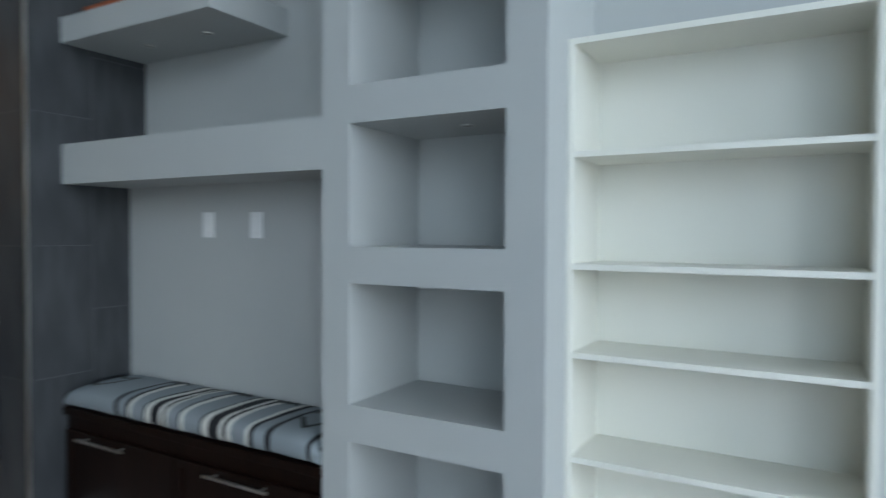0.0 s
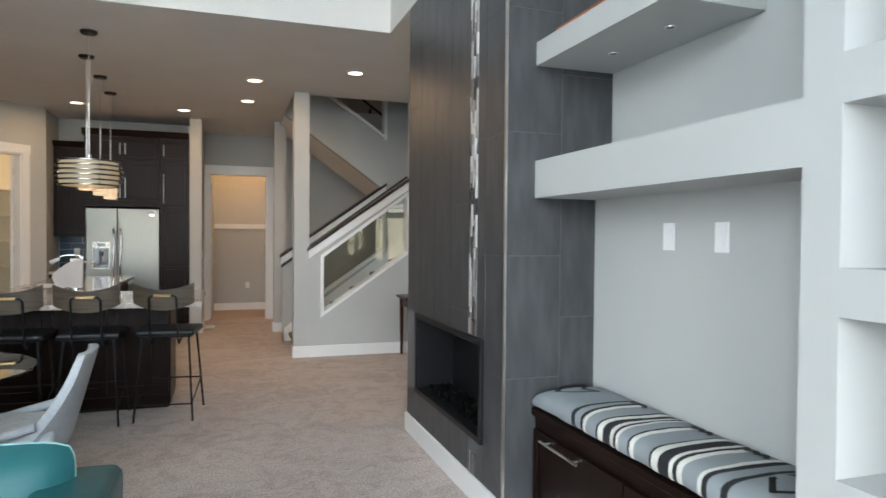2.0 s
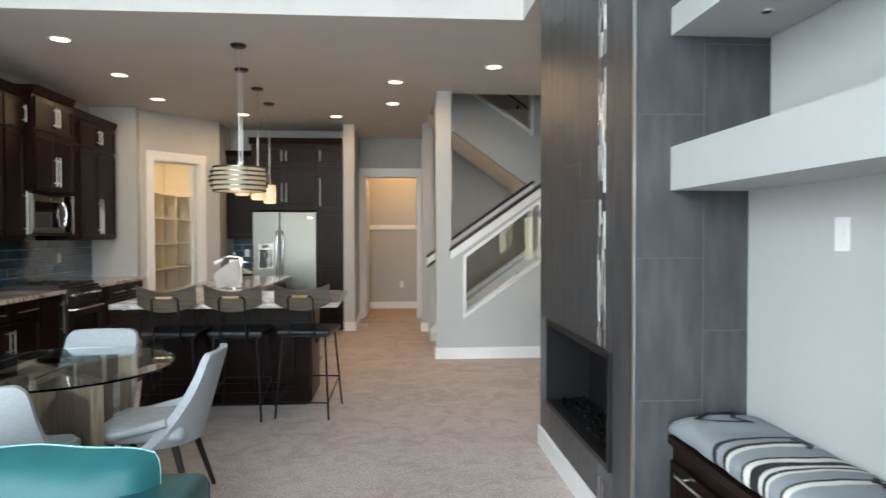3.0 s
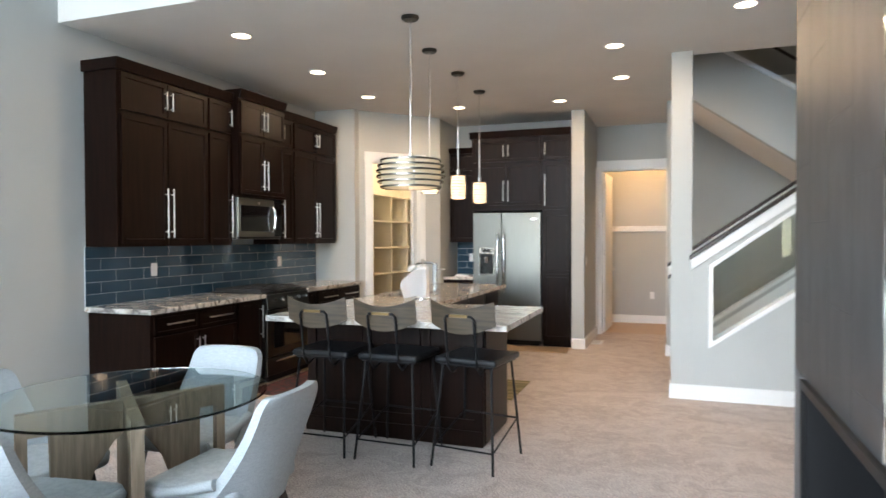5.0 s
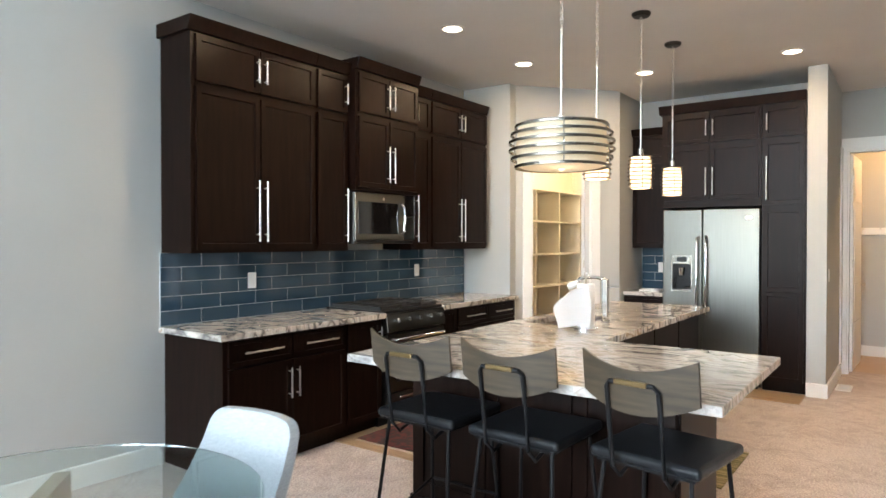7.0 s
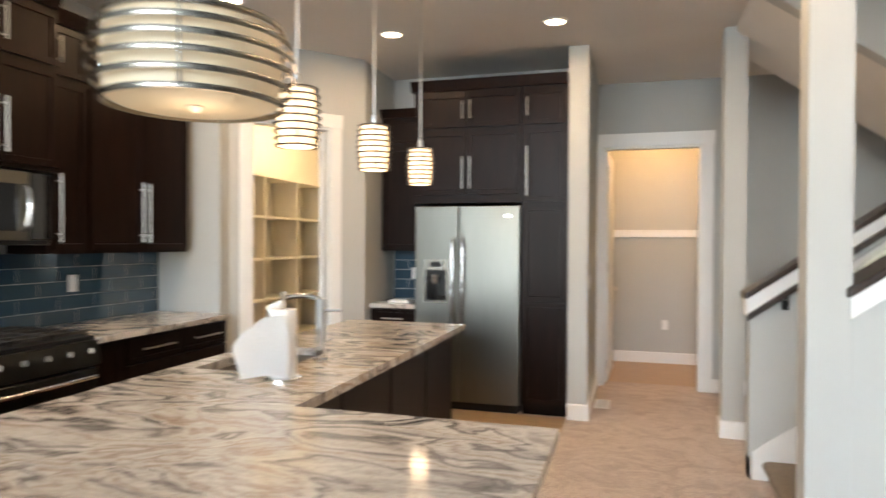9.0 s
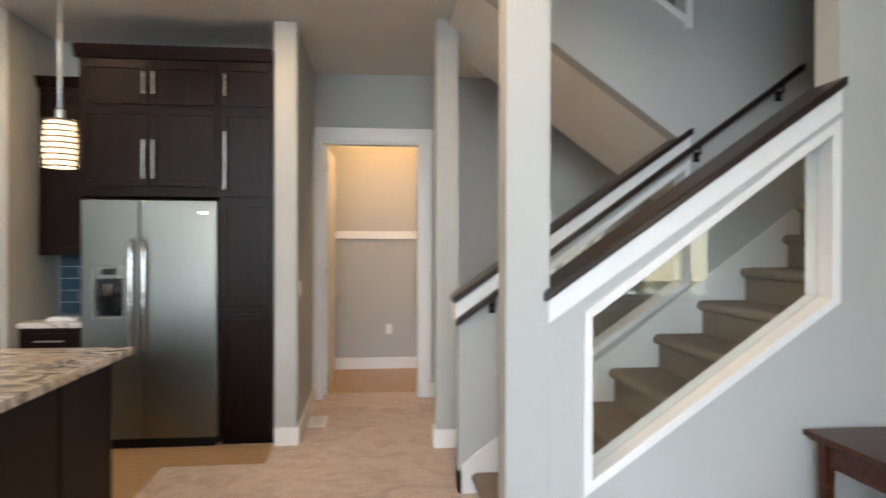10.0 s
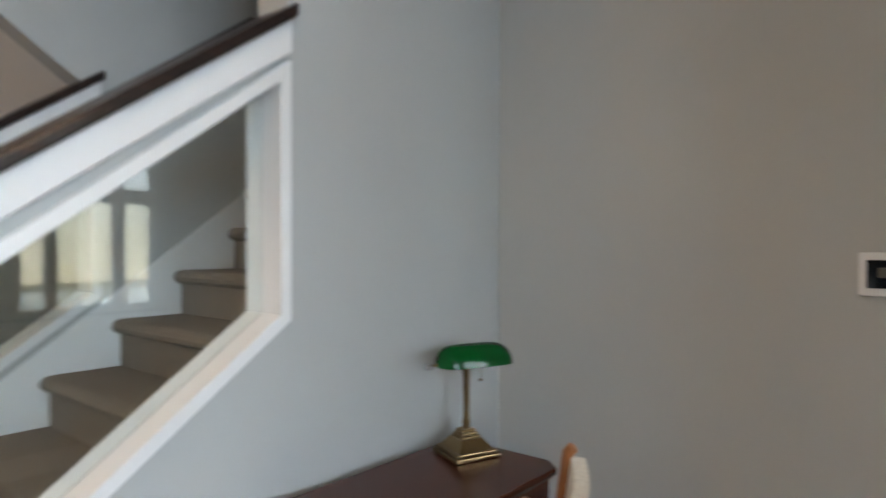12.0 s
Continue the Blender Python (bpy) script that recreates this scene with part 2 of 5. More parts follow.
RAILWOOD = material("dark_stained_rail", (0.014, 0.008, 0.0065), 0.33, second=(0.026, 0.014, 0.011), scale=6, stretch=(0.5, 8, 8))
GREY_FABRIC = fabric("grey_blue_tweed", (0.33, 0.36, 0.38), (0.43, 0.46, 0.48))
CREAM = fabric("cream_fabric", (0.55, 0.50, 0.42), (0.68, 0.63, 0.54))
BLANKET = blanket_mat()
BLUE_TILE = random_tint("blue_glass_tile", [(0.0, (0.022, 0.050, 0.082)), (0.5, (0.034, 0.070, 0.104)), (1.0, (0.026, 0.058, 0.090))], 0.09, 0.6)
GROUT = material("pale_grout", (0.50, 0.54, 0.56), 0.8)
DARK_GROUT = material("grey_grout", (0.13, 0.13, 0.135), 0.9)
SLATE_TILE = material("slate_grey_porcelain", (0.034, 0.036, 0.040), 0.40, second=(0.056, 0.059, 0.063), scale=5, stretch=(3, 3, 0.7), bump=0.06, bump_scale=40)
MOSAIC = random_tint("mixed_mosaic", [(0.0, (0.02, 0.02, 0.022)), (0.3, (0.10, 0.09, 0.09)), (0.6, (0.42, 0.40, 0.38)), (1.0, (0.62, 0.60, 0.57))], 0.15, 0.5)
CREAM_PAINT = material("cream_shelf_paint", (0.80, 0.75, 0.63), 0.6)
PAPER = material("paper_towel", (0.85, 0.84, 0.83), 0.9, bump=0.3, bump_scale=80)
GREEN_GLASS = material("green_glass", (0.003, 0.12, 0.022), 0.10, coat=0.3)
BRASS = material("aged_brass", (0.24, 0.165, 0.08), 0.3, 1.0)
RUG = material("red_patterned_rug", (0.10, 0.02, 0.016), 0.95, second=(0.035, 0.018, 0.015), scale=22, contrast=(0.45, 0.55))
RUG2 = material("striped_olive_rug", (0.16, 0.15, 0.07), 0.95, second=(0.35, 0.28, 0.16), scale=5, stretch=(0.2, 12, 1), contrast=(0.45, 0.55))
ORANGE_WOOD = material("orange_wood", (0.35, 0.09, 0.03), 0.4)
GLASS = clear_glass("clear_glass")
TABLE_GLASS = clear_glass("green_edged_glass", (0.86, 0.96, 0.93))
LENS_GLOW = glow("warm_downlight_glow", (1.0, 0.80, 0.58), 14)
SHADE_GLOW = glow("warm_shade_glow", (1.0, 0.72, 0.42), 2.6)
DRUM_GLOW = glow("warm_drum_glow", (1.0, 0.76, 0.48), 0.34)
DRUM_GLOW.node_tree.nodes["Principled BSDF"].inputs["Base Color"].default_value = (0.50, 0.44, 0.32, 1)
EMBER = material("fire_glass", (0.003, 0.003, 0.003), 0.9, second=(0.008, 0.008, 0.008), scale=90, contrast=(0.5, 0.6))
LAKE = material("lake_water", (0.28, 0.40, 0.50), 0.25)
FIELD = material("dry_field", (0.42, 0.36, 0.24), 0.95, second=(0.34, 0.28, 0.19), scale=0.2)
LAMINATE = material("warm_white_laminate", (0.80, 0.78, 0.70), 0.45)
SLATE = material("dark_slate_steel", (0.070, 0.067, 0.060), 0.28, 1.0)
RING = material("dark_nickel_ring", (0.30, 0.275, 0.24), 0.26, 1.0)


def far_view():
    """The lakeside far outside, glowing in place of daylight: dry bank, bare trees, pale sky, by height."""
    m, t, b, mp = graph("far_lakeside_glow", 1.0)
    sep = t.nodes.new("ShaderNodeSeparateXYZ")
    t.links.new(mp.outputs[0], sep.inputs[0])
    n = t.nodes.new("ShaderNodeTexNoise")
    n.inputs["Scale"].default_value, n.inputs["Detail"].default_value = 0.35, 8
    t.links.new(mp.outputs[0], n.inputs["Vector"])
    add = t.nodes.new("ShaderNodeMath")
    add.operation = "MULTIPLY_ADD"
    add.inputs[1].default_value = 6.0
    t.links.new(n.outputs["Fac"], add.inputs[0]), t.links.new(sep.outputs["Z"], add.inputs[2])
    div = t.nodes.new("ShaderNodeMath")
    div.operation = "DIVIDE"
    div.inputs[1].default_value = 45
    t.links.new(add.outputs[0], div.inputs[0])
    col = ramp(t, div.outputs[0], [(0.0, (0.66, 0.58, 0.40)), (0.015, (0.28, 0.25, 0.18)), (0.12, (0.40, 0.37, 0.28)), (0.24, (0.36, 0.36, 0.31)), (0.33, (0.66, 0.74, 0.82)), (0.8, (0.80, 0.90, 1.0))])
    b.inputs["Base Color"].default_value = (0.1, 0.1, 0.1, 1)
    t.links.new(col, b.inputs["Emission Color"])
    # emission replaces daylight on the shore, bright enough to reflect in the stair glass
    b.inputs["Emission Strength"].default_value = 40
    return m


FAR_VIEW = far_view()
for dull, level in ((BLACK, 0.15), (EMBER, 0.08), (LEATHER, 0.28), (TEAL, 0.25), (CHERRY, 0.22), (GREEN_GLASS, 0.35)):
    dull.node_tree.nodes["Principled BSDF"].inputs["Specular IOR Level"].default_value = level

# ---- mesh helpers ----


def cube(bm, x0, x1, y0, y1, z0, z1):
    v = [bm.verts.new((x, y, z)) for x in (x0, x1) for y in (y0, y1) for z in (z0, z1)]
    for f in ((0, 1, 3, 2), (4, 6, 7, 5), (0, 4, 5, 1), (2, 3, 7, 6), (0, 2, 6, 4), (1, 5, 7, 3)):
        bm.faces.new([v[i] for i in f])
    return bm


def prism(bm, points, axis, a, b):
    """Extrudes a polygon along axis from a to b; its points are the two other coordinates in order."""
    def put(p, d):
        return {"x": (d, p[0], p[1]), "y": (p[0], d, p[1]), "z": (p[0], p[1], d)}[axis]
    lo = [bm.verts.new(put(p, a)) for p in points]
    hi = [bm.verts.new(put(p, b)) for p in points]
    bm.faces.new(lo), bm.faces.new(hi[::-1])
    for i in range(len(points)):
        j = (i + 1) % len(points)
        bm.faces.new((lo[j], lo[i], hi[i], hi[j]))
    return bm


def rod(bm, p, q, r, r2=None, n=12):
    p, q = Vector(p), Vector(q)
    turn = (q - p).to_track_quat("Z", "Y").to_matrix()
    ends = []
    for c, rad in ((p, r), (q, r if r2 is None else r2)):
        ends.append([bm.verts.new(c + turn @ Vector((rad * math.cos(k * math.tau / n), rad * math.sin(k * math.tau / n), 0))) for k in range(n)])
    bm.faces.new(ends[0][::-1]), bm.faces.new(ends[1])
    for i in range(n):
        j = (i + 1) % n
        f = bm.faces.new((ends[0][i], ends[0][j], ends[1][j], ends[1][i]))
        f.smooth = True
    return bm


def pipe(bm, points, r, n=10):
    """A round bar that bends through the points."""
    pts = [Vector(p) for p in points]
    rings = []
    for i, p in enumerate(pts):
        d = (pts[min(i + 1, len(pts) - 1)] - pts[max(i - 1, 0)]).normalized()
        turn = d.to_track_quat("Z", "Y").to_matrix()
        rings.append([bm.verts.new(p + turn @ Vector((r * math.cos(k * math.tau / n), r * math.sin(k * math.tau / n), 0))) for k in range(n)])
    for a, b in zip(rings, rings[1:]):
        shift = min(range(n), key=lambda s: (b[s].co - a[0].co).length)
        for k in range(n):
            f = bm.faces.new((a[k], a[(k + 1) % n], b[(k + 1 + shift) % n], b[(k + shift) % n]))
            f.smooth = True
    bm.faces.new(rings[0][::-1]), bm.faces.new(rings[-1])
    return bm


def lathe(bm, profile, n=32, centre=(0, 0)):
    """Turns a profile of (radius, z) round the vertical through centre."""
    rings = []
    for r, z in profile:
        if r < 1e-5:
            rings.append([bm.verts.new((centre[0], centre[1], z))])
        else:
            rings.append([bm.verts.new((centre[0] + r * math.cos(k * math.tau / n), centre[1] + r * math.sin(k * math.tau / n), z)) for k in range(n)])
    for a, b in zip(rings, rings[1:]):
        for k in range(n):
            j = (k + 1) % n
            if len(a) == 1 and len(b) == 1:
                continue
            if len(a) == 1:
                f = bm.faces.new((a[0], b[k], b[j]))
            elif len(b) == 1:
                f = bm.faces.new((a[k], a[j], b[0]))
            else:
                f = bm.faces.new((a[k], a[j], b[j], b[k]))
            f.smooth = True
    return bm


def bevelled(bm, width=0.004, segments=2):
    bmesh.ops.recalc_face_normals(bm, faces=bm.faces)
    edges = [e for e in bm.edges if len(e.link_faces) == 2 and e.calc_face_angle(0) > 0.6]
    bmesh.ops.bevel(bm, geom=edges, offset=width, segments=segments, affect="EDGES", profile=0.5, clamp_overlap=True)
    return bm


def box(x0, x1, y0, y1, z0, z1, bevel=0.0, segments=2):
    bm = cube(bmesh.new(), x0, x1, y0, y1, z0, z1)
    return bevelled(bm, bevel, segments) if bevel else bm


def mesh_of(name, bm, mat):
    bmesh.ops.recalc_face_normals(bm, faces=bm.faces)
    for e in bm.edges:
        if len(e.link_faces) == 2 and e.calc_face_angle(0) > 0.7:
            e.smooth = False
    me = bpy.data.meshes.new(name)
    bm.to_mesh(me)
    bm.free()
    if mat:
        me.materials.append(mat)
    return me


def part(name, bm, mat, parent=None, label=""):
    ob = new(name, mesh_of(name, bm, mat))
    ob.parent = parent
    return tagged(ob, label)


def structure(name, bm, mat, label="", category=""):
    return tagged(part(name, bm, mat), label, category, kind="structure")


def thing(name, label, category, m=None, group=""):
    ob = new(name)
    ob.empty_display_size = 0.1
    if m is not None:
        ob.matrix_world = m
    return tagged(ob, label, category, group)


def wall_with_holes(axis, a, b, u0, u1, z0, z1, holes):
    """A wall across axis from a to b thick, with rectangular holes (u0, u1, z0, z1)."""
    bm = bmesh.new()

    def block(p0, p1, q0, q1):
        if p1 - p0 > 1e-4 and q1 - q0 > 1e-4:
            if axis == "x":
                cube(bm, a, b, p0, p1, q0, q1)
            else:
                cube(bm, p0, p1, a, b, q0, q1)
    cuts = sorted({u0, u1, *[h[0] for h in holes], *[h[1] for h in holes]})
    for p0, p1 in zip(cuts, cuts[1:]):
        inside = sorted([h for h in holes if h[0] <= p0 + 1e-6 and h[1] >= p1 - 1e-6], key=lambda h: h[2])
        z = z0
        for h in inside:
            block(p0, p1, z, h[2])
            z = h[3]
        block(p0, p1, z, z1)
    return bm


# ---- structure ----
WEST, SY, EDGE_Y, HIGH, SOUTH = -3.62, 7.9, 5.38, 5.6, -5.5
FAR_Y = 9.2
structure("floor", box(-6, 5, -6, 11.9, -0.2, 0), CARPET, "beige cut-pile carpet with soft vacuum marks", "floor")
structure("floor_kitchen", box(WEST, -1.1, 6.62, 10.95, 0.0, 0.006), HARDWOOD, "pale smooth kitchen floor beside the carpet", "floor")
structure("floor_fridge", box(-1.1, -0.44, 9.85, 10.25, 0.0, 0.006), HARDWOOD)
structure("floor_closet", box(-0.6, 1.6, 11.9, 13.4, -0.2, 0.0), HARDWOOD, "pale wood closet floor", "floor")
structure("wall_west", wall_with_holes("x", WEST - 0.15, WEST, SOUTH, 9.15, 0, HIGH, [(a, b, 0.4, 4.8) for a, b in WEST_WINDOWS]), WALL, "pale grey painted tall wall", "wall")
structure("wall_south", wall_with_holes("y", SOUTH - 0.15, SOUTH, -4, 2.1, 0, HIGH, [(a, b, 0.4, 4.8) for a, b in WINDOWS]), WALL)
ceiling = bmesh.new()
for b in ((-4, 0.83, EDGE_Y, 12), (0.83, 5, EDGE_Y, 8.05), (0.83, 5, 10.5, 12)):
    cube(ceiling, b[0], b[1], b[2], b[3], CEIL, CEIL + 0.3)
structure("ceiling", ceiling, CEILING, "off-white ceiling with light orange-peel texture", "ceiling")
structure("ceiling_den", box(1.34, 3.45, 4.0, EDGE_Y, CEIL, CEIL + 0.3), CEILING)
structure("ceiling_high", box(-4, 2.2, SOUTH - 0.2, EDGE_Y + 0.15, HIGH, HIGH + 0.2), CEILING)
structure("ceiling_stair", box(0.6, 4, 7.8, 10.8, HIGH, HIGH + 0.2), CEILING)
structure("wall_header", box(-4, 2.2, EDGE_Y, EDGE_Y + 0.15, CEIL + 0.3, HIGH), WALL)
structure("wall_pantry_side", box(WEST - 0.15, -3.04, 9.15, 9.27, 0, CEIL), WALL)
structure("wall_kitchen_north", box(-2.26, -0.44, 10.95, 11.1, 0, CEIL), WALL)
structure("wall_pantry_return", box(-2.38, -2.26, 10.2, 11.1, 0, CEIL), WALL)
structure("wall_stub", box(-0.435, -0.27, 10.25, 11.68, 0, CEIL), WALL, "narrow grey wall end beside the tall cabinets", "wall")
structure("wall_hall_end", wall_with_holes("y", 11.68, 11.8, -0.27, 4, 0, CEIL, [(-0.21, 0.74, 0, 2.475)]), WALL)
structure("wall_hall_column", box(0.75, 0.91, 10.08, 10.24, 0, CEIL), WALL, "square grey painted column", "column")
structure("wall_den_east", box(3.35, 3.5, 4.9, SY, 0, CEIL), WALL)
structure("wall_den_south", wall_with_holes("y", 4.9, 5.05, 1.94, 3.35, 0, CEIL, [(2.44, 3.349, 1.0, 2.05)]), WALL)
structure("wall_den_west", box(1.8, 1.94, 4.78, 5.05, 0, CEIL), WALL)
structure("wall_east", box(1.94, 2.1, SOUTH, 4.05, 0, HIGH), WALL)
structure("wall_nook_back", box(1.845, 1.94, 1.45, 3.03, 0, 1.642), WALL)
NICHE_Z = [(0.19, 0.715), (0.841, 1.253), (1.377, 1.79), (1.918, 2.33), (2.46, 2.87)]
structure("wall_niche_column", wall_with_holes("x", 1.5, 1.936, 0.63, 1.45, 0, HIGH, [(0.757, 1.332, a, b) for a, b in NICHE_Z]), WALL, "grey painted column with square display niches", "wall")
structure("shelf_beam", box(1.5, 1.94, 1.45, 3.03, 1.642, 1.826), WALL, "thick grey floating shelf over the nook", "shelf")
structure("shelf_slab", box(1.5, 1.936, 2.02, 3.03, 2.295, 2.41), WALL, "thick grey floating shelf with small lights", "shelf")


def angled_wall():
    """The pantry wall at 45 degrees with its doorway; u runs from the left corner."""
    a, b = Vector((-3.04, 9.27, 0)), Vector((-2.26, 10.17, 0))
    d = (b - a).normalized()
    return a, d, (b - a).length


PA, PD, PLEN = angled_wall()
PANTRY = Matrix.Translation(PA) @ Matrix.Rotation(math.atan2(PD.y, PD.x), 4, "Z")
P_HOLE = (0.18, 0.87, 2.48)
ob = structure("wall_pantry", wall_with_holes("y", 0, 0.12, -0.05, PLEN + 0.02, 0, CEIL, [(P_HOLE[0], P_HOLE[1], 0, P_HOLE[2])]), WALL)
ob.matrix_world = PANTRY


def casing(name, m, u0, u1, top, w=0.1, depth=0.02, hall_depth=0.12):
    """Flat white door casing with its jamb lining, in front of a wall whose face is y = 0."""
    holder = tagged(new(name), "flat white painted door casing", "door frame", kind="structure")
    holder.matrix_world = m
    part("jamb_casing", box(u0 - w, u0, -depth, 0, 0, top, 0.002), WHITE, holder)
    part("jamb_casing", box(u1, u1 + w, -depth, 0, 0, top, 0.002), WHITE, holder)
    part("head_casing", box(u0 - w - 0.01, u1 + w + 0.01, -depth - 0.003, 0, top, top + w + 0.02, 0.002), WHITE, holder)
    part("jamb", box(u0, u0 + 0.018, 0.001, hall_depth, 0, top - 0.018), WHITE, holder)
    part("jamb", box(u1 - 0.018, u1, 0.001, hall_depth, 0, top - 0.018), WHITE, holder)
    part("head_jamb", box(u0, u1, 0.001, hall_depth, top - 0.018, top), WHITE, holder)
    return holder


casing("door_frame_pantry", PANTRY, P_HOLE[0], P_HOLE[1], P_HOLE[2])
casing("door_frame_hall", pose(0, 11.68, 0), -0.21, 0.74, 2.475, 0.115)

# pantry and closet rooms
PNW = 11.93
structure("wall_pantry_back", box(-3.77, -2.38, PNW, PNW + 0.1, 0, CEIL), CREAM_PAINT)
structure("wall_pantry_west", box(-3.77, -3.62, 9.27, PNW, 0, CEIL), CREAM_PAINT)
structure("wall_pantry_east", box(-2.38, -2.26, 11.1, PNW, 0, CEIL), CREAM_PAINT)
structure("floor_pantry", box(-3.62, -2.4, 9.28, PNW, -0.1, 0.003), HARDWOOD)
structure("wall_closet_north", box(-0.7, 1.7, 13.2, 13.3, 0, CEIL), WALL, "warm beige closet wall", "wall")
structure("wall_closet_west", box(-0.7, -0.6, 11.8, 13.2, 0, CEIL), WALL)
structure("wall_closet_east", box(1.6, 1.7, 11.8, 13.2, 0, CEIL), WALL)
structure("ceiling_closet", box(-0.7, 1.7, 12, 13.3, CEIL, CEIL + 0.1), CEILING)

# stairs between two sloped walls
SLOPE = 0.70
NOSE_X, RISE, RUN, FIRST = 0.878, 0.2035, 0.280, 0.125


def sloped_wall(y0, y1, x_start, cap0):
    """A wall that ends under the sloped cap, with a slanted opening in it."""
    bm = bmesh.new()
    def top(x):
        return cap0 + (x - x_start) * SLOPE
    prism(bm, [(x_start, 0), (1.133, 0), (1.133, top(1.133)), (x_start, top(x_start))], "y", y0, y1)
    prism(bm, [(1.133, 0), (2.238, 0), (2.238, 1.243), (1.133, 0.465)], "y", y0, y1)
    prism(bm, [(1.133, 1.21), (2.238, 2.018), (2.238, top(2.238)), (1.133, top(1.133))], "y", y0, y1)
    return bm


bm = sloped_wall(SY, SY + 0.15, 0.998, 1.228)
cube(bm, 2.238, 3.75, SY, SY + 0.15, 0, CEIL + 0.3)
cube(bm, 0.998, 3.75, SY, SY + 0.15, CEIL + 0.3, HIGH)
structure("wall_stair_post", box(0.818, 0.9979, SY - 0.001, SY + 0.151, 0, HIGH, 0.003), WALL, "square grey post at the foot of the stairs", "column")
structure("wall_stair", bm, WALL, "grey wall with a slanted window beside the stairs", "wall")
bm = sloped_wall(FAR_Y, FAR_Y + 0.12, 0.8, 1.11)
prism(bm, [(2.238, 0), (3.75, 0), (3.75, 1.48), (3.1, 1.4803), (2.238, 2.0923)], "y", FAR_Y, FAR_Y + 0.12)
structure("wall_stair_far", bm, WALL)
bm = bmesh.new()
def low(x):
    return 2.715 - 0.71 * (x - 1.361)
prism(bm, [(0.83, low(0.83)), (2.25, low(2.25)), (2.25, 2.815), (0.83, 3.75)], "y", FAR_Y, FAR_Y + 0.12)
prism(bm, [(2.25, low(2.25)), (3.1, low(3.1)), (3.75, low(3.1)), (3.75, HIGH), (2.25, HIGH)], "y", FAR_Y, FAR_Y + 0.12)
prism(bm, [(0.83, 4.75), (2.25, 3.75), (2.25, HIGH), (0.83, HIGH)], "y", FAR_Y, FAR_Y + 0.12)
structure("wall_stair_upper", bm, WALL, "grey side wall of the upper stair flight", "wall")
bm = prism(bmesh.new(), [(0.83, low(0.83)), (3.2, low(3.2)), (3.75, low(3.2)), (3.75, low(3.2) + 0.12), (3.2, low(3.2) + 0.12), (0.83, low(0.83) + 0.12)], "y", FAR_Y + 0.12, 10.5)
structure("ceiling_under_stair", bm, CEILING, "sloped underside of the upper stair flight", "ceiling")
structure("wall_stairwell_north", box(0.83, 3.75, 10.5, 10.62, CEIL + 0.3, HIGH), WALL)
structure("wall_stairwell_east", box(3.75, 3.9, SY, 11.8, 0, HIGH), WALL)
structure("wall_stairwell_west", box(0.7, 0.83, 8.05, 10.5, CEIL + 0.3, HIGH), WALL)


def stairs():
    thing_ = tagged(new("stairs"), "straight flight of stairs covered in beige carpet", "stairs", kind="structure")
    for k in range(11):
        x = NOSE_X + 0.006 + RUN * k if k < 8 else 2.93 + 0.05 * (k - 8)
        z = FIRST + RISE * k
        y0, y1 = SY + 0.152, FAR_Y - 0.022
        low_z = z - RISE if k else 0
        prof = [(x + 0.030, low_z), (x + 0.030, z - 0.066), (x + 0.012, z - 0.060), (x - 0.002, z - 0.048), (x - 0.007, z - 0.032), (x - 0.002, z - 0.015), (x + 0.012, z - 0.004), (x + 0.032, z)]
        last = x + RUN + 0.03 if k < 7 else 3.75
        prof += [(last, z), (last, low_z)]
        part("stair_tread", prism(bmesh.new(), prof, "y", y0, y1), STAIR_CARPET, thing_)
    return thing_


stairs()


def sloped_board(name, x0, x1, z_at, y0, y1, h, mat, label="", category="", bevel=0.003):
    """A board along the slope whose lower edge is z_at(x)."""
    bm = prism(bmesh.new(), [(x0, z_at(x0)), (x1, z_at(x1)), (x1, z_at(x1) + h), (x0, z_at(x0) + h)], "y", y0, y1)
    return structure(name, bevelled(bm, bevel), mat, label, category)


cap = lambda x: 1.228 + (x - 0.998) * SLOPE
sloped_board("trim_stair_board", 0.985, 2.236, lambda x: cap(x) - 0.055, SY - 0.025, SY - 0.002, 0.0995, WHITE, "white board under the stair rail cap", "trim")
sloped_board("rail_cap", 0.972, 2.245, lambda x: cap(x) + 0.045, SY - 0.05, SY + 0.20, 0.04, RAILWOOD, "dark stained sloped wooden rail cap", "rail", 0.008)
fcap = lambda x: 1.11 + (x - 0.8) * SLOPE
sloped_board("trim_far_board", 0.79, 2.236, lambda x: fcap(x) - 0.07, FAR_Y - 0.025, FAR_Y - 0.002, 0.115, WHITE)
structure("trim_far_end", box(0.776, 0.798, FAR_Y - 0.025, FAR_Y + 0.145, 1.03, 1.155, 0.003), WHITE)
sloped_board("rail_cap_far", 0.77, 2.245, lambda x: fcap(x) + 0.045, FAR_Y - 0.05, FAR_Y + 0.17, 0.04, RAILWOOD, "dark stained sloped wooden rail cap", "rail", 0.008)
skirt = lambda x: FIRST + (x - NOSE_X) * RISE / RUN
bm = prism(bmesh.new(), [(0.82, 0), (0.82, 0.17), (0.90, 0.235), (2.95, skirt(2.95) + 0.10), (3.5, skirt(2.95) + 0.2), (3.5, 0)], "y", FAR_Y - 0.015, FAR_Y - 0.002)
structure("trim_skirt", bm, WHITE, "white stair skirt board along the wall", "trim")
bm = prism(bmesh.new(), [(1.0, 0), (1.0, 0.27), (1.133, 0.36), (2.95, skirt(2.95) + 0.07), (3.5, skirt(2.95) + 0.2), (3.5, 0)], "y", SY + 0.1505, SY + 0.1515)
structure("trim_skirt_near", bm, WHITE)


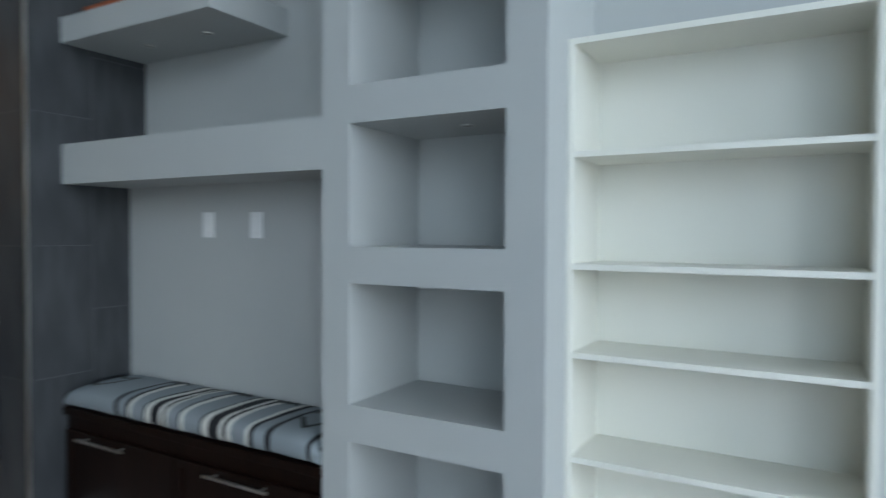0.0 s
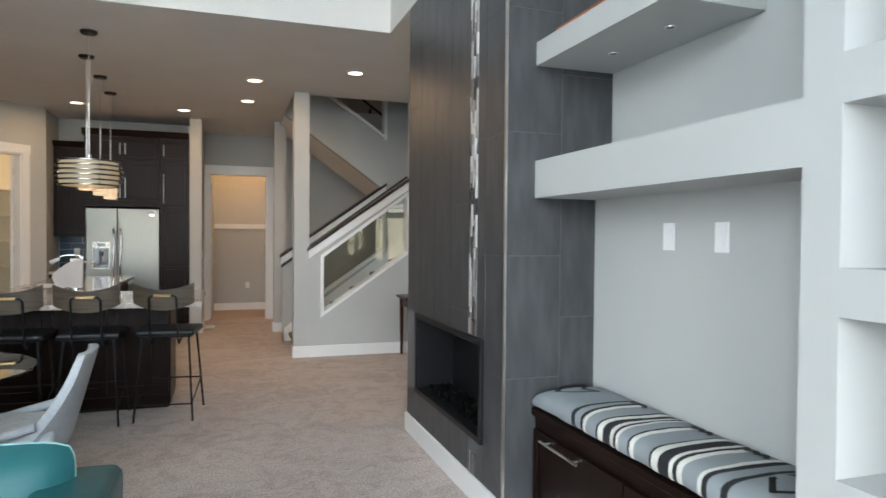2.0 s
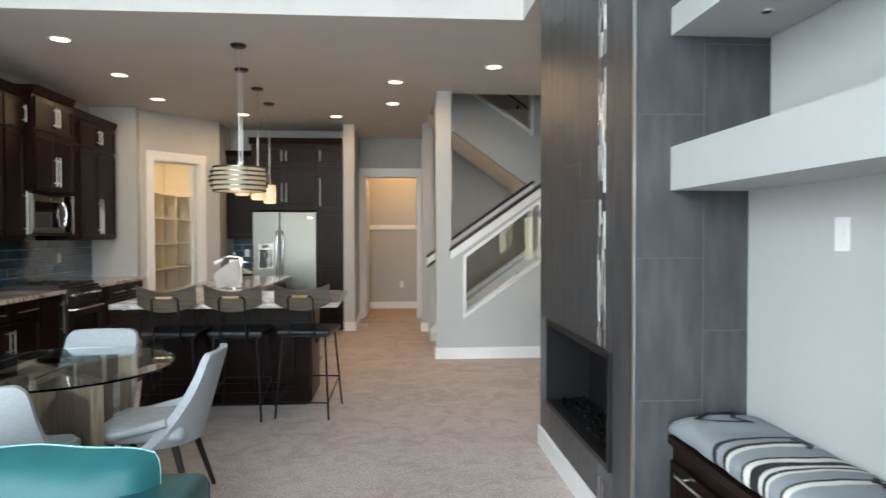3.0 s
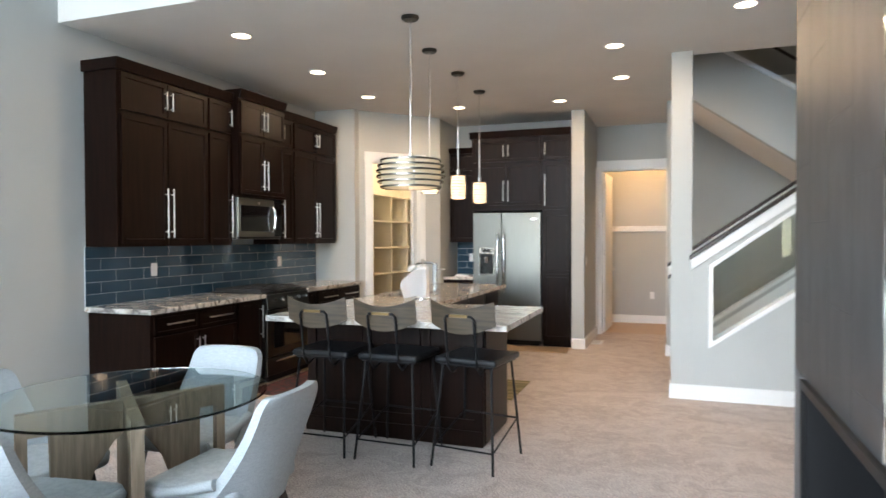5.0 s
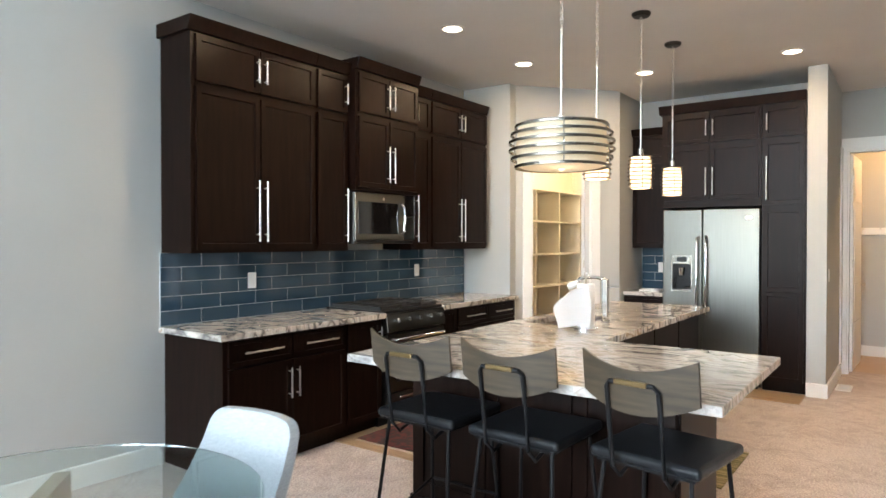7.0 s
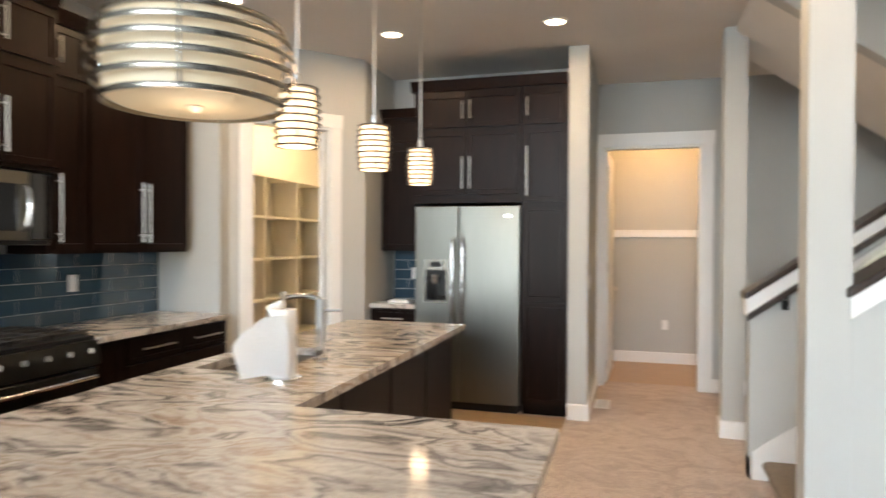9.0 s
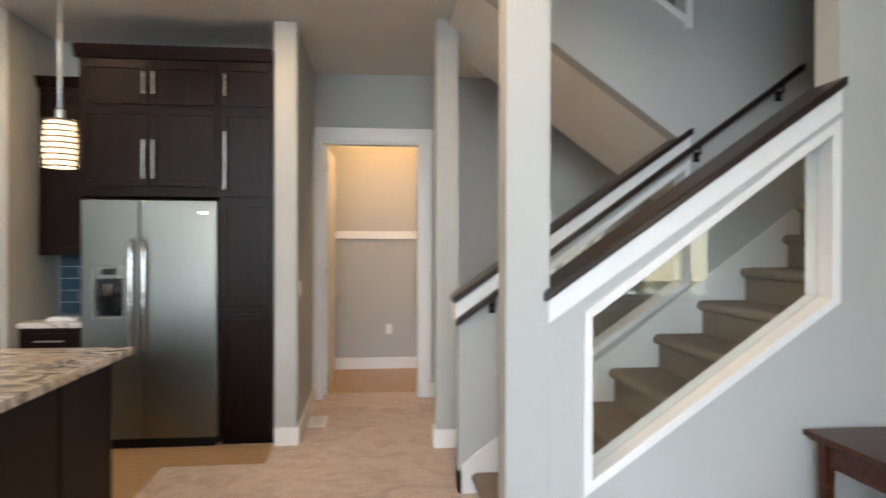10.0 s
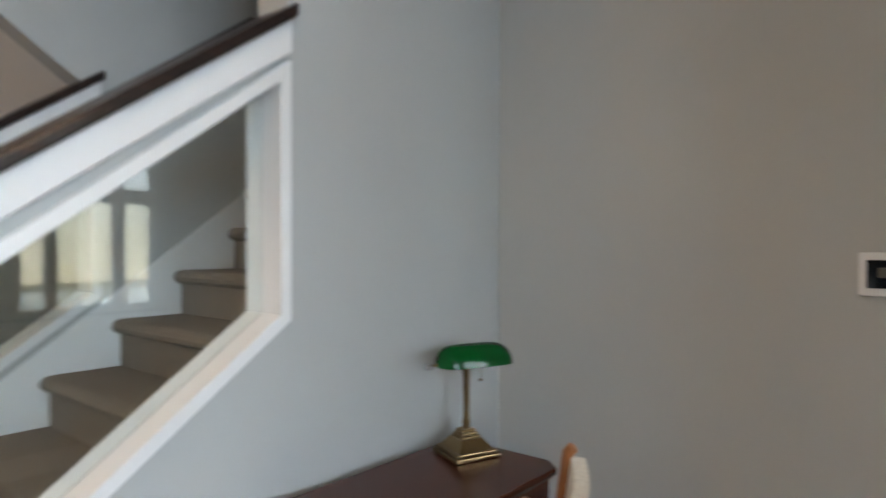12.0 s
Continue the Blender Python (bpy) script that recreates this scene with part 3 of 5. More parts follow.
def slanted_window(name, y, depth, label):
    """Flat white casing, lining and a clear pane in the slanted opening of a stair wall."""
    w = 0.036
    a, b, c = 1.134, 2.237, w * 0.7
    outer = [(a, 0.466), (b, 1.242), (b, 2.017), (a, 1.211)]
    inner = [(a + w, 0.466 + c + 0.045), (b - w, 1.242 - c + 0.045), (b - w, 2.017 - c - 0.045), (a + w, 1.211 + c - 0.045)]
    holder = tagged(new(name), label, "window", kind="structure")
    for i in range(4):
        j = (i + 1) % 4
        part("window_frame", bevelled(prism(bmesh.new(), [outer[i], outer[j], inner[j], inner[i]], "y", y - 0.02, y + depth + 0.012), 0.002), WHITE, holder)
    pane = part("pane", prism(bmesh.new(), inner, "y", y + depth * 0.5, y + depth * 0.5 + 0.008), GLASS, holder, "clear glass pane")
    pane.visible_shadow = False
    return holder


slanted_window("window_1", SY, 0.15, "slanted stair window with flat white casing")
slanted_window("window_2", FAR_Y, 0.12, "slanted far stair window with white casing")
upper_trim = tagged(new("window_3"), "white trim of the upper stair opening", "window", kind="structure")
part("window_frame", box(2.205, 2.25, FAR_Y - 0.02, FAR_Y + 0.13, 2.82, 4.2), WHITE, upper_trim)
part("window_frame", prism(bmesh.new(), [(0.83, 3.752), (2.205, 2.847), (2.205, 2.90), (0.83, 3.805)], "y", FAR_Y - 0.02, FAR_Y + 0.13), WHITE, upper_trim)


def handrail(name, x0, x1, y, z0, label, slope=SLOPE, spots=(1.0, 2.28, 2.82)):
    holder = thing(name, label, "handrail")
    z = lambda x: z0 + (x - x0) * slope
    bar = bmesh.new()
    prism(bar, [(x0, z(x0) - 0.022), (x1, z(x1) - 0.022), (x1, z(x1) + 0.022), (x0, z(x0) + 0.022)], "y", y - 0.02, y + 0.02)
    part("rail", bevelled(bar, 0.008), RAILWOOD, holder)
    for x in spots:
        b = pipe(bmesh.new(), [(x, y, z(x) - 0.02), (x, y, z(x) - 0.06), (x, y + 0.05, z(x) - 0.08)], 0.009)
        cube(b, x - 0.02, x + 0.02, y + 0.045, y + 0.053, z(x) - 0.11, z(x) - 0.05)
        part("bracket", b, BLACK, holder)
    return holder


handrail("handrail", 0.777, 2.955, FAR_Y - 0.055, 1.023, "dark wooden handrail on black brackets beside the stairs", 0.722)
handrail("handrail", 0.9, 3.0, 10.447, 4.52, "dark handrail of the upper stair flight", -0.71)

# baseboards
BH, BT = 0.133, 0.016


def baseboard(x0, y0, x1, y1, h=BH):
    """A white baseboard along a wall line; the room is to the left of the line's direction."""
    d = Vector((x1 - x0, y1 - y0, 0))
    bm = prism(bmesh.new(), [(0, 0), (BT, 0), (BT, h - 0.006), (BT - 0.006, h), (0, h)], "x", 0, d.length)
    ob = structure("baseboard", bm, WHITE)
    ob.matrix_world = Matrix.Translation((x0, y0, 0)) @ Matrix.Rotation(math.atan2(d.y, d.x), 4, "Z")


baseboard(WEST, 5.6, WEST, -5.5)
baseboard(1.34, 3.02, 1.34, 4.78), baseboard(1.94, 3.02, 1.34 - BT, 3.02)
baseboard(3.35, SY, 0.818 - BT, SY), baseboard(0.818, SY, 0.818, SY + 0.15)
baseboard(3.35, 5.05, 3.35, SY), baseboard(1.94, 5.05, 3.35, 5.05)
baseboard(-0.27 + BT, 10.25, -0.435, 10.25), baseboard(-0.27, 11.68, -0.27, 10.25)
baseboard(0.91 + BT, 10.08, 0.75 - BT, 10.08), baseboard(0.75, 10.08, 0.75, 10.24), baseboard(3.0, 11.68, 0.83, 11.68)
baseboard(1.6, 13.2, -0.6, 13.2), baseboard(-0.6, 13.2, -0.6, 11.8)
baseboard(1.5, 1.45, 1.5, 0.63), baseboard(1.94, -0.3, 1.94, -5.5), baseboard(0.8, FAR_Y + 0.12, 0.8, FAR_Y)
structure("trim_chase_edge", box(1.334, 1.346, 3.014, 3.026, BH, HIGH), HANDLE, "slim metal edge strip on the tile corner", "trim")

# den window and the land outside it
win = tagged(new("window_4"), "white framed den window looking to the lake", "window", kind="structure")
X0, X1, Z0, Z1 = 2.44, 3.349, 1.0, 2.05
for a, b in ((X0, 2.484), (2.629, 2.695), (3.063, 3.129), (3.344, X1)):
    part("window_frame", box(a, b, 4.95, 5.03, Z0, Z1), WHITE, win)
for z, h in ((Z0, 0.045), (1.747, 0.10), (2.006, 0.044)):
    part("window_frame", box(X0, X1, 4.955, 5.025, z, z + h), WHITE, win)
part("window_sill", box(X0 - 0.5, 3.349, 5.051, 5.11, 0.985, 1.0), RAILWOOD, win)
part("window_apron", box(X0 - 0.48, 3.349, 5.051, 5.065, 0.90, 0.985), WHITE, win)
pane = part("pane", box(X0, X1, 4.985, 4.991, Z0, Z1), GLASS, win)
pane.visible_shadow = False
for k, (a, b) in enumerate(WINDOWS):
    w = tagged(new("window_%d" % (5 + k)), "tall white framed living room window", "window", kind="structure")
    for x in (a, (a + b) / 2 - 0.03, b - 0.06):
        part("window_frame", box(x, x + 0.06, SOUTH - 0.1, SOUTH - 0.02, 0.4, 4.8), WHITE, w)
    for z in (0.4, 2.9, 4.74):
        part("window_frame", box(a, b, SOUTH - 0.095, SOUTH - 0.025, z, z + 0.06), WHITE, w)
for k, (a, b) in enumerate(WEST_WINDOWS):
    w = tagged(new("window_%d" % (7 + k)), "tall white framed side window of the living room", "window", kind="structure")
    for y in (a, (a + b) / 2 - 0.03, b - 0.06):
        part("window_frame", box(WEST - 0.1, WEST - 0.02, y, y + 0.06, 0.4, 4.8), WHITE, w)
    for z in (0.4, 2.9, 4.74):
        part("window_frame", box(WEST - 0.095, WEST - 0.025, a, b, z, z + 0.06), WHITE, w)
structure("ground", box(-300, 300, -12, SOUTH - 0.16, -1.0, -0.8), FIELD)
structure("ground_far", box(-300, 300, -400, -70, -4.4, -3.95), FIELD, "dry sandy bank across the water", "ground")
structure("water", box(-300, 300, -69.99, -11, -4.2, -4.0), LAKE, "calm blue-grey lake", "water")
structure("backdrop", box(-160, 160, -85.5, -85, -3.9, 60), FAR_VIEW, "glowing far lakeshore with bare trees and pale sky", "backdrop")


# ---- kitchen ----


def bar_handle(parent, p, q, out, r=0.006):
    """A round bar pull from p to q with two posts that go back along -out."""
    p, q, out = Vector(p), Vector(q), Vector(out)
    bm = rod(bmesh.new(), p + out * 0.032, q + out * 0.032, r)
    for f in (0.12, 0.88):
        c = p.lerp(q, f)
        rod(bm, c, c + out * 0.032, r * 0.8, n=8)
    return part("handle", bm, HANDLE, parent, "satin nickel bar handle")


def shaker(x, z0, z1, u0, u1, parent, name="door", handle=None, depth=0.02, rail=0.055):
    """A shaker front in the plane x = 0 of its cabinet, facing +x; u runs along y. Handle: (side, end, length)."""
    bm = bmesh.new()
    g = 0.003
    a, b, c, d = u0 + g, u1 - g, z0 + g, z1 - g
    cube(bm, x, x + depth, a, b, c, d)
    bmesh.ops.recalc_face_normals(bm, faces=bm.faces)
    front = [f for f in bm.faces if f.normal.x > 0.9]
    bmesh.ops.inset_region(bm, faces=front, thickness=rail, depth=0)
    bmesh.ops.inset_region(bm, faces=front, thickness=0.003, depth=-depth * 0.5)
    door = part(name, bm, WOOD, parent)
    if handle:
        side, end, length = handle
        if side == "flat":
            m = (a + b) / 2
            zc = (c + d) / 2
            bar_handle(door, (x + depth, m - length / 2, zc), (x + depth, m + length / 2, zc), (1, 0, 0))
        else:
            y = a + 0.028 if side == "left" else b - 0.028
            zz = c + 0.05 if end == "low" else (d - 0.05 - length if end == "high" else (c + d - length) / 2)
            bar_handle(door, (x + depth, y, zz), (x + depth, y, zz + length), (1, 0, 0))
    return door


def cabinet(name, label, depth, y0, y1, z0, z1, fronts, m, group="", toe=False, crown=0.0):
    """A cabinet whose back is at x = 0 and whose fronts face +x."""
    holder = thing(name, label, "cabinet", m, group)
    body = box(0, depth, y0, y1, z0 + (0.1 if toe else 0), z1)
    if toe:
        cube(body, 0, depth - 0.07, y0, y1, z0, z0 + 0.1)
    part("body", body, WOOD, holder)
    for f in fronts:
        shaker(depth + 0.0005, f[0], f[1], f[2], f[3], holder, f[4], f[5], rail=0.055 if f[1] - f[0] > 0.25 else 0.035)
    if crown:
        part("crown", bevelled(prism(bmesh.new(), [(0, z1), (depth + 0.02, z1), (depth + 0.05, z1 + crown), (0, z1 + crown)], "y", y0 - (0.03 if y0 < 5.7 else 0), y1), 0.003), WOOD, holder)
    return holder


W = pose(WEST + 0.001, 0, 0)
D = 0.335
UL, HL = 0.42, 0.16
upper = "espresso shaker wall cabinet with nickel handles"
cabinet("wall_cabinet", upper + " beside the tall wall", D, 5.60, 6.64, 1.40, 2.80, [
    (1.42, 2.46, 5.63, 6.125, "door", ("right", "low", UL)), (1.42, 2.46, 6.13, 6.63, "door", ("left", "low", UL)),
    (2.49, 2.79, 5.63, 6.125, "upper_door", ("right", "mid", HL)), (2.49, 2.79, 6.13, 6.63, "upper_door", ("left", "mid", HL))], W, "wall cabinets", crown=0.09)
cabinet("wall_cabinet", "narrow espresso shaker wall cabinet beside the microwave", D, 6.642, 6.998, 1.40, 2.80, [
    (1.42, 2.46, 6.66, 6.98, "door", ("right", "low", UL)), (2.49, 2.79, 6.66, 6.98, "upper_door", ("right", "mid", HL))], W, "wall cabinets", crown=0.09)
cabinet("wall_cabinet", "raised espresso shaker wall cabinet above the microwave", D + 0.08, 7.0, 7.798, 1.885, 2.85, [
    (1.91, 2.48, 7.025, 7.395, "door", ("right", "low", 0.30)), (1.91, 2.48, 7.40, 7.78, "door", ("left", "low", 0.30)),
    (2.51, 2.83, 7.025, 7.395, "upper_door", ("right", "mid", 0.2)), (2.51, 2.83, 7.40, 7.78, "upper_door", ("left", "mid", 0.2))], W, "wall cabinets", crown=0.09)
cabinet("wall_cabinet", "narrow espresso shaker wall cabinet past the microwave", D, 7.80, 8.08, 1.40, 2.80, [
    (1.42, 2.46, 7.82, 8.07, "door", ("left", "low", UL)), (2.49, 2.79, 7.82, 8.07, "upper_door", ("left", "mid", HL))], W, "wall cabinets", crown=0.09)
cabinet("wall_cabinet", upper + " next to the pantry corner", D, 8.082, 9.06, 1.40, 2.80, [
    (1.42, 2.46, 8.10, 8.57, "door", ("right", "low", UL)), (1.42, 2.46, 8.575, 9.05, "door", ("left", "low", UL)),
    (2.49, 2.79, 8.10, 8.57, "upper_door", ("right", "mid", HL)), (2.49, 2.79, 8.575, 9.05, "upper_door", ("left", "mid", HL))], W, "wall cabinets", crown=0.09)

BD = 0.63
base = "espresso base cabinet with drawers and nickel handles"
cabinet("base_cabinet", base + " at the counter's end", BD, 5.62, 6.66, 0, 0.873, [
    (0.70, 0.865, 5.65, 6.15, "drawer", ("flat", "", 0.30)), (0.70, 0.865, 6.155, 6.65, "drawer", ("flat", "", 0.30)),
    (0.11, 0.69, 5.65, 6.15, "door", ("right", "high", 0.2)), (0.11, 0.69, 6.155, 6.65, "door", ("left", "high", 0.2))], W, "base cabinets", True)
cabinet("base_cabinet", "narrow espresso base cabinet beside the range", BD, 6.662, 7.06, 0, 0.873, [(0.11, 0.865, 6.68, 7.045, "door", ("right", "high", 0.32))], W, "base cabinets", True)
cabinet("base_cabinet", "narrow espresso base cabinet past the range", BD, 7.84, 8.08, 0, 0.873, [(0.11, 0.865, 7.85, 8.07, "door", None)], W, "base cabinets", True)
cabinet("base_cabinet", "espresso base cabinet with stacked drawers near the pantry", BD, 8.082, 9.14, 0, 0.873, [
    (0.70, 0.865, 8.10, 8.61, "drawer", ("flat", "", 0.30)), (0.70, 0.865, 8.615, 9.13, "drawer", ("flat", "", 0.30)),
    (0.41, 0.69, 8.10, 9.13, "drawer", ("flat", "", 0.36)), (0.11, 0.40, 8.10, 9.13, "drawer", ("flat", "", 0.36))], W, "base cabinets", True)
for a, b in ((5.57, 7.062), (7.838, 9.145)):
    t = thing("countertop", "polished grey and brown veined granite countertop", "countertop", None, "wall countertops")
    part("slab", box(WEST + 0.012, WEST + 0.69, a, b, 0.875, 0.915, 0.004), GRANITE, t)


def kitchen_range(m):
    t = thing("gas_range", "slate stainless gas range with black grates between base cabinets", "range", m)
    y0, y1, d = 0.004, 0.766, 0.64
    part("body", box(0, d, y0, y1, 0.08, 0.90), SLATE, t)
    part("plinth", box(0, d - 0.06, y0, y1, 0, 0.08), BLACK, t)
    part("cooktop", box(0.0, d + 0.01, y0, y1, 0.90, 0.925, 0.004), BLACK, t)
    door = part("oven_door", box(d, d + 0.035, y0 + 0.01, y1 - 0.01, 0.28, 0.74, 0.006), SLATE, t)
    part("oven_window", box(d + 0.035, d + 0.037, y0 + 0.12, y1 - 0.12, 0.36, 0.62), BLACK_GLASS, door)
    hb = pipe(bmesh.new(), [(d + 0.035, y0 + 0.06, 0.70), (d + 0.085, y0 + 0.07, 0.70), (d + 0.095, 0.38, 0.70), (d + 0.085, y1 - 0.07, 0.70), (d + 0.035, y1 - 0.06, 0.70)], 0.013)
    part("oven_handle", hb, CHROME, door)
    dr = part("drawer", box(d, d + 0.03, y0 + 0.01, y1 - 0.01, 0.09, 0.27, 0.006), SLATE, t)
    part("drawer_handle", box(d + 0.03, d + 0.05, y0 + 0.15, y1 - 0.15, 0.22, 0.24, 0.004), CHROME, dr)
    panel = prism(bmesh.new(), [(d, 0.75), (d + 0.05, 0.76), (d + 0.03, 0.90), (d, 0.905)], "y", y0, y1)
    part("control_panel", bevelled(panel, 0.004), SLATE, t)
    for k in range(5):
        y = 0.1 + 0.142 * k
        kb = rod(bmesh.new(), (d + 0.035, y, 0.845), (d + 0.075, y, 0.852), 0.021, 0.017, 16)
        part("knob", kb, CHROME, t)
    for gy in (0.13, 0.385, 0.64):
        g = bmesh.new()
        for a in (-0.115, 0.105):
            cube(g, 0.05, 0.60, gy + a, gy + a + 0.012, 0.925, 0.955)
        for a in (0.05, 0.18, 0.32, 0.46, 0.588):
            cube(g, a, a + 0.012, gy - 0.115, gy + 0.117, 0.94, 0.957)
        part("grate", g, IRON, t)
    for bx in (0.17, 0.46):
        for by in (0.13, 0.385, 0.64):
            part("burner", lathe(bmesh.new(), [(0, 0.945), (0.035, 0.945), (0.045, 0.935), (0.045, 0.925)], 16, (bx, by)), IRON, t)


kitchen_range(pose(WEST + 0.012, 7.065, 0))


def microwave(m):
    t = thing("microwave", "slate stainless over-the-range microwave with black window", "microwave", m)
    w, h, d = 0.76, 0.42, 0.375
    part("body", box(0, d, 0, w, 0, h, 0.004), DARK_STEEL, t)
    door = part("door", box(d, d + 0.02, 0.0, w * 0.80, 0.03, h, 0.006), DARK_STEEL, t)
    part("window", box(d + 0.02, d + 0.023, 0.035, w * 0.70, 0.08, h - 0.075, 0.002), BLACK_GLASS, door)
    part("handle", pipe(bmesh.new(), [(d + 0.02, w * 0.75, 0.08), (d + 0.055, w * 0.75, 0.11), (d + 0.065, w * 0.75, 0.21), (d + 0.055, w * 0.75, 0.31), (d + 0.02, w * 0.75, 0.34)], 0.012), CHROME, door)
    part("control_panel", box(d, d + 0.02, w * 0.803, w, 0.03, h, 0.006), BLACK_GLASS, t)
    part("vent_strip", box(d - 0.01, d + 0.012, 0.02, w - 0.02, 0.003, 0.027), BLACK, t)
    part("badge", rod(bmesh.new(), (d + 0.02, w * 0.45, h - 0.045), (d + 0.023, w * 0.45, h - 0.045), 0.014), HANDLE, door)


microwave(pose(WEST + 0.003, 7.018, 1.455))


def outlet(m, label, category="outlet", w=0.072, h=0.117, kind="outlet"):
    """A cover plate in the plane x = 0, facing +x, centred on its origin."""
    t = thing("wall_outlet" if kind == "outlet" else "light_switch", label, category, m)
    part("cover_plate", box(0, 0.006, -w / 2, w / 2, -h / 2, h / 2, 0.002), WHITE, t)
    if kind == "outlet":
        for z in (-0.027, 0.027):
            part("socket", box(0.0062, 0.009, -0.017, 0.017, z - 0.015, z + 0.015, 0.003), WHITE, t)
    else:
        part("rocker", box(0.0062, 0.010, -0.016, 0.016, -0.033, 0.033, 0.002), WHITE, t)
    return t


outlet(pose(WEST + 0.013, 6.31, 1.185), "white outlet plate on the blue tiled backsplash")
outlet(pose(WEST + 0.013, 8.29, 1.19), "white outlet plate on the blue tiles past the range")
outlet(pose(-2.02, 10.938, 1.17, 0, 0, -90), "white outlet plate on blue tiles beside the fridge")
E_ = lambda x, y, z: pose(x, y, z, 0, 0, 180)
outlet(E_(1.844, 2.43, 1.455), "white switch plate on the nook wall over the bench", "switch", kind="switch")
outlet(E_(1.844, 2.119, 1.453), "white switch plate next to another over the bench", "switch", kind="switch")
outlet(pose(0.476, 13.199, 0.475, 0, 0, -90), "white outlet plate low on the closet wall")
outlet(pose(-0.269, 10.42, 1.15), "white switch plate on the hall side of the narrow wall", "switch", kind="switch")


def tiled(name, parent_m, y0, y1, z0, z1, w, h, label, joint=0.0035):
    """Blue tiles in running bond in front of x = 0, each its own piece over a grout sheet."""
    holder = tagged(new(name), label, "backsplash", kind="structure")
    holder.matrix_world = parent_m
    part("grout", box(0.001, 0.0088, y0, y1, z0, z1), GROUT, holder)
    shared = {}
    rows = int(round((z1 - z0) / h))
    for r in range(rows):
        y = y0 - (w / 2 if r % 2 else 0)
        while y < y1 - 0.01:
            a, b = max(y, y0), min(y + w, y1)
            key = round(b - a, 3)
            if b - a > 0.02:
                if key not in shared:
                    shared[key] = mesh_of("tile", box(0.004, 0.0105, joint / 2, b - a - joint / 2, joint / 2, h - joint / 2, 0.0015, 1), BLUE_TILE)
                t = new("tile", shared[key])
                t.parent = holder
                t.location = (0, a, z0 + r * h)
            y += w


def north(x):
    return pose(x, 10.95, 0, 0, 0, -90)


FD = 0.58
N = pose(-1.80, 10.949, 0, 0, 0, -90)
cabinet("fridge_cabinet", "espresso shaker cabinet above the fridge with four doors", 0.70, 0.0, 0.97, 1.83, 2.82, [
    (1.90, 2.46, 0.02, 0.485, "door", ("right", "low", 0.28)), (1.90, 2.46, 0.49, 0.95, "door", ("left", "low", 0.28)),
    (2.49, 2.79, 0.02, 0.485, "upper_door", ("right", "mid", HL)), (2.49, 2.79, 0.49, 0.95, "upper_door", ("left", "mid", HL))], N, crown=0.09)
cabinet("pantry_cabinet", "tall espresso shaker pantry cabinet beside the fridge", 0.70, 0.975, 1.36, 0, 2.82, [
    (0.11, 0.98, 0.99, 1.345, "door", None), (0.985, 1.80, 0.99, 1.345, "door", None), (1.83, 2.46, 0.99, 1.345, "door", ("left", "low", 0.42)),
    (2.49, 2.79, 0.99, 1.345, "upper_door", ("left", "mid", HL))], N, crown=0.09, toe=True)
N2 = pose(-2.255, 10.949, 0, 0, 0, -90)
cabinet("wall_cabinet", "narrow espresso wall cabinet tucked beside the fridge", 0.33, 0.0, 0.45, 1.40, 2.68, [
    (1.42, 2.40, 0.01, 0.44, "door", None), (2.43, 2.66, 0.01, 0.44, "upper_door", None)], N2, crown=0.08)
cabinet("base_cabinet", "short espresso base cabinet beside the fridge", 0.60, 0.0, 0.45, 0, 0.873, [
    (0.70, 0.865, 0.01, 0.44, "drawer", ("flat", "", 0.2)), (0.11, 0.69, 0.01, 0.44, "door", None)], N2, toe=True)
t = thing("countertop", "small veined granite countertop beside the fridge", "countertop")
part("slab", box(-2.255, -1.80, 10.31, 10.938, 0.875, 0.915, 0.004), GRANITE, t)
t = thing("paper_stack", "small stack of white papers on the short counter", "papers")
part("sheets", box(-2.12, -1.90, 10.45, 10.60, 0.915, 0.935, 0.002), PAPER, t)
part("booklet", box(-2.10, -1.95, 10.46, 10.58, 0.9355, 0.943, 0.001), WHITE, t)


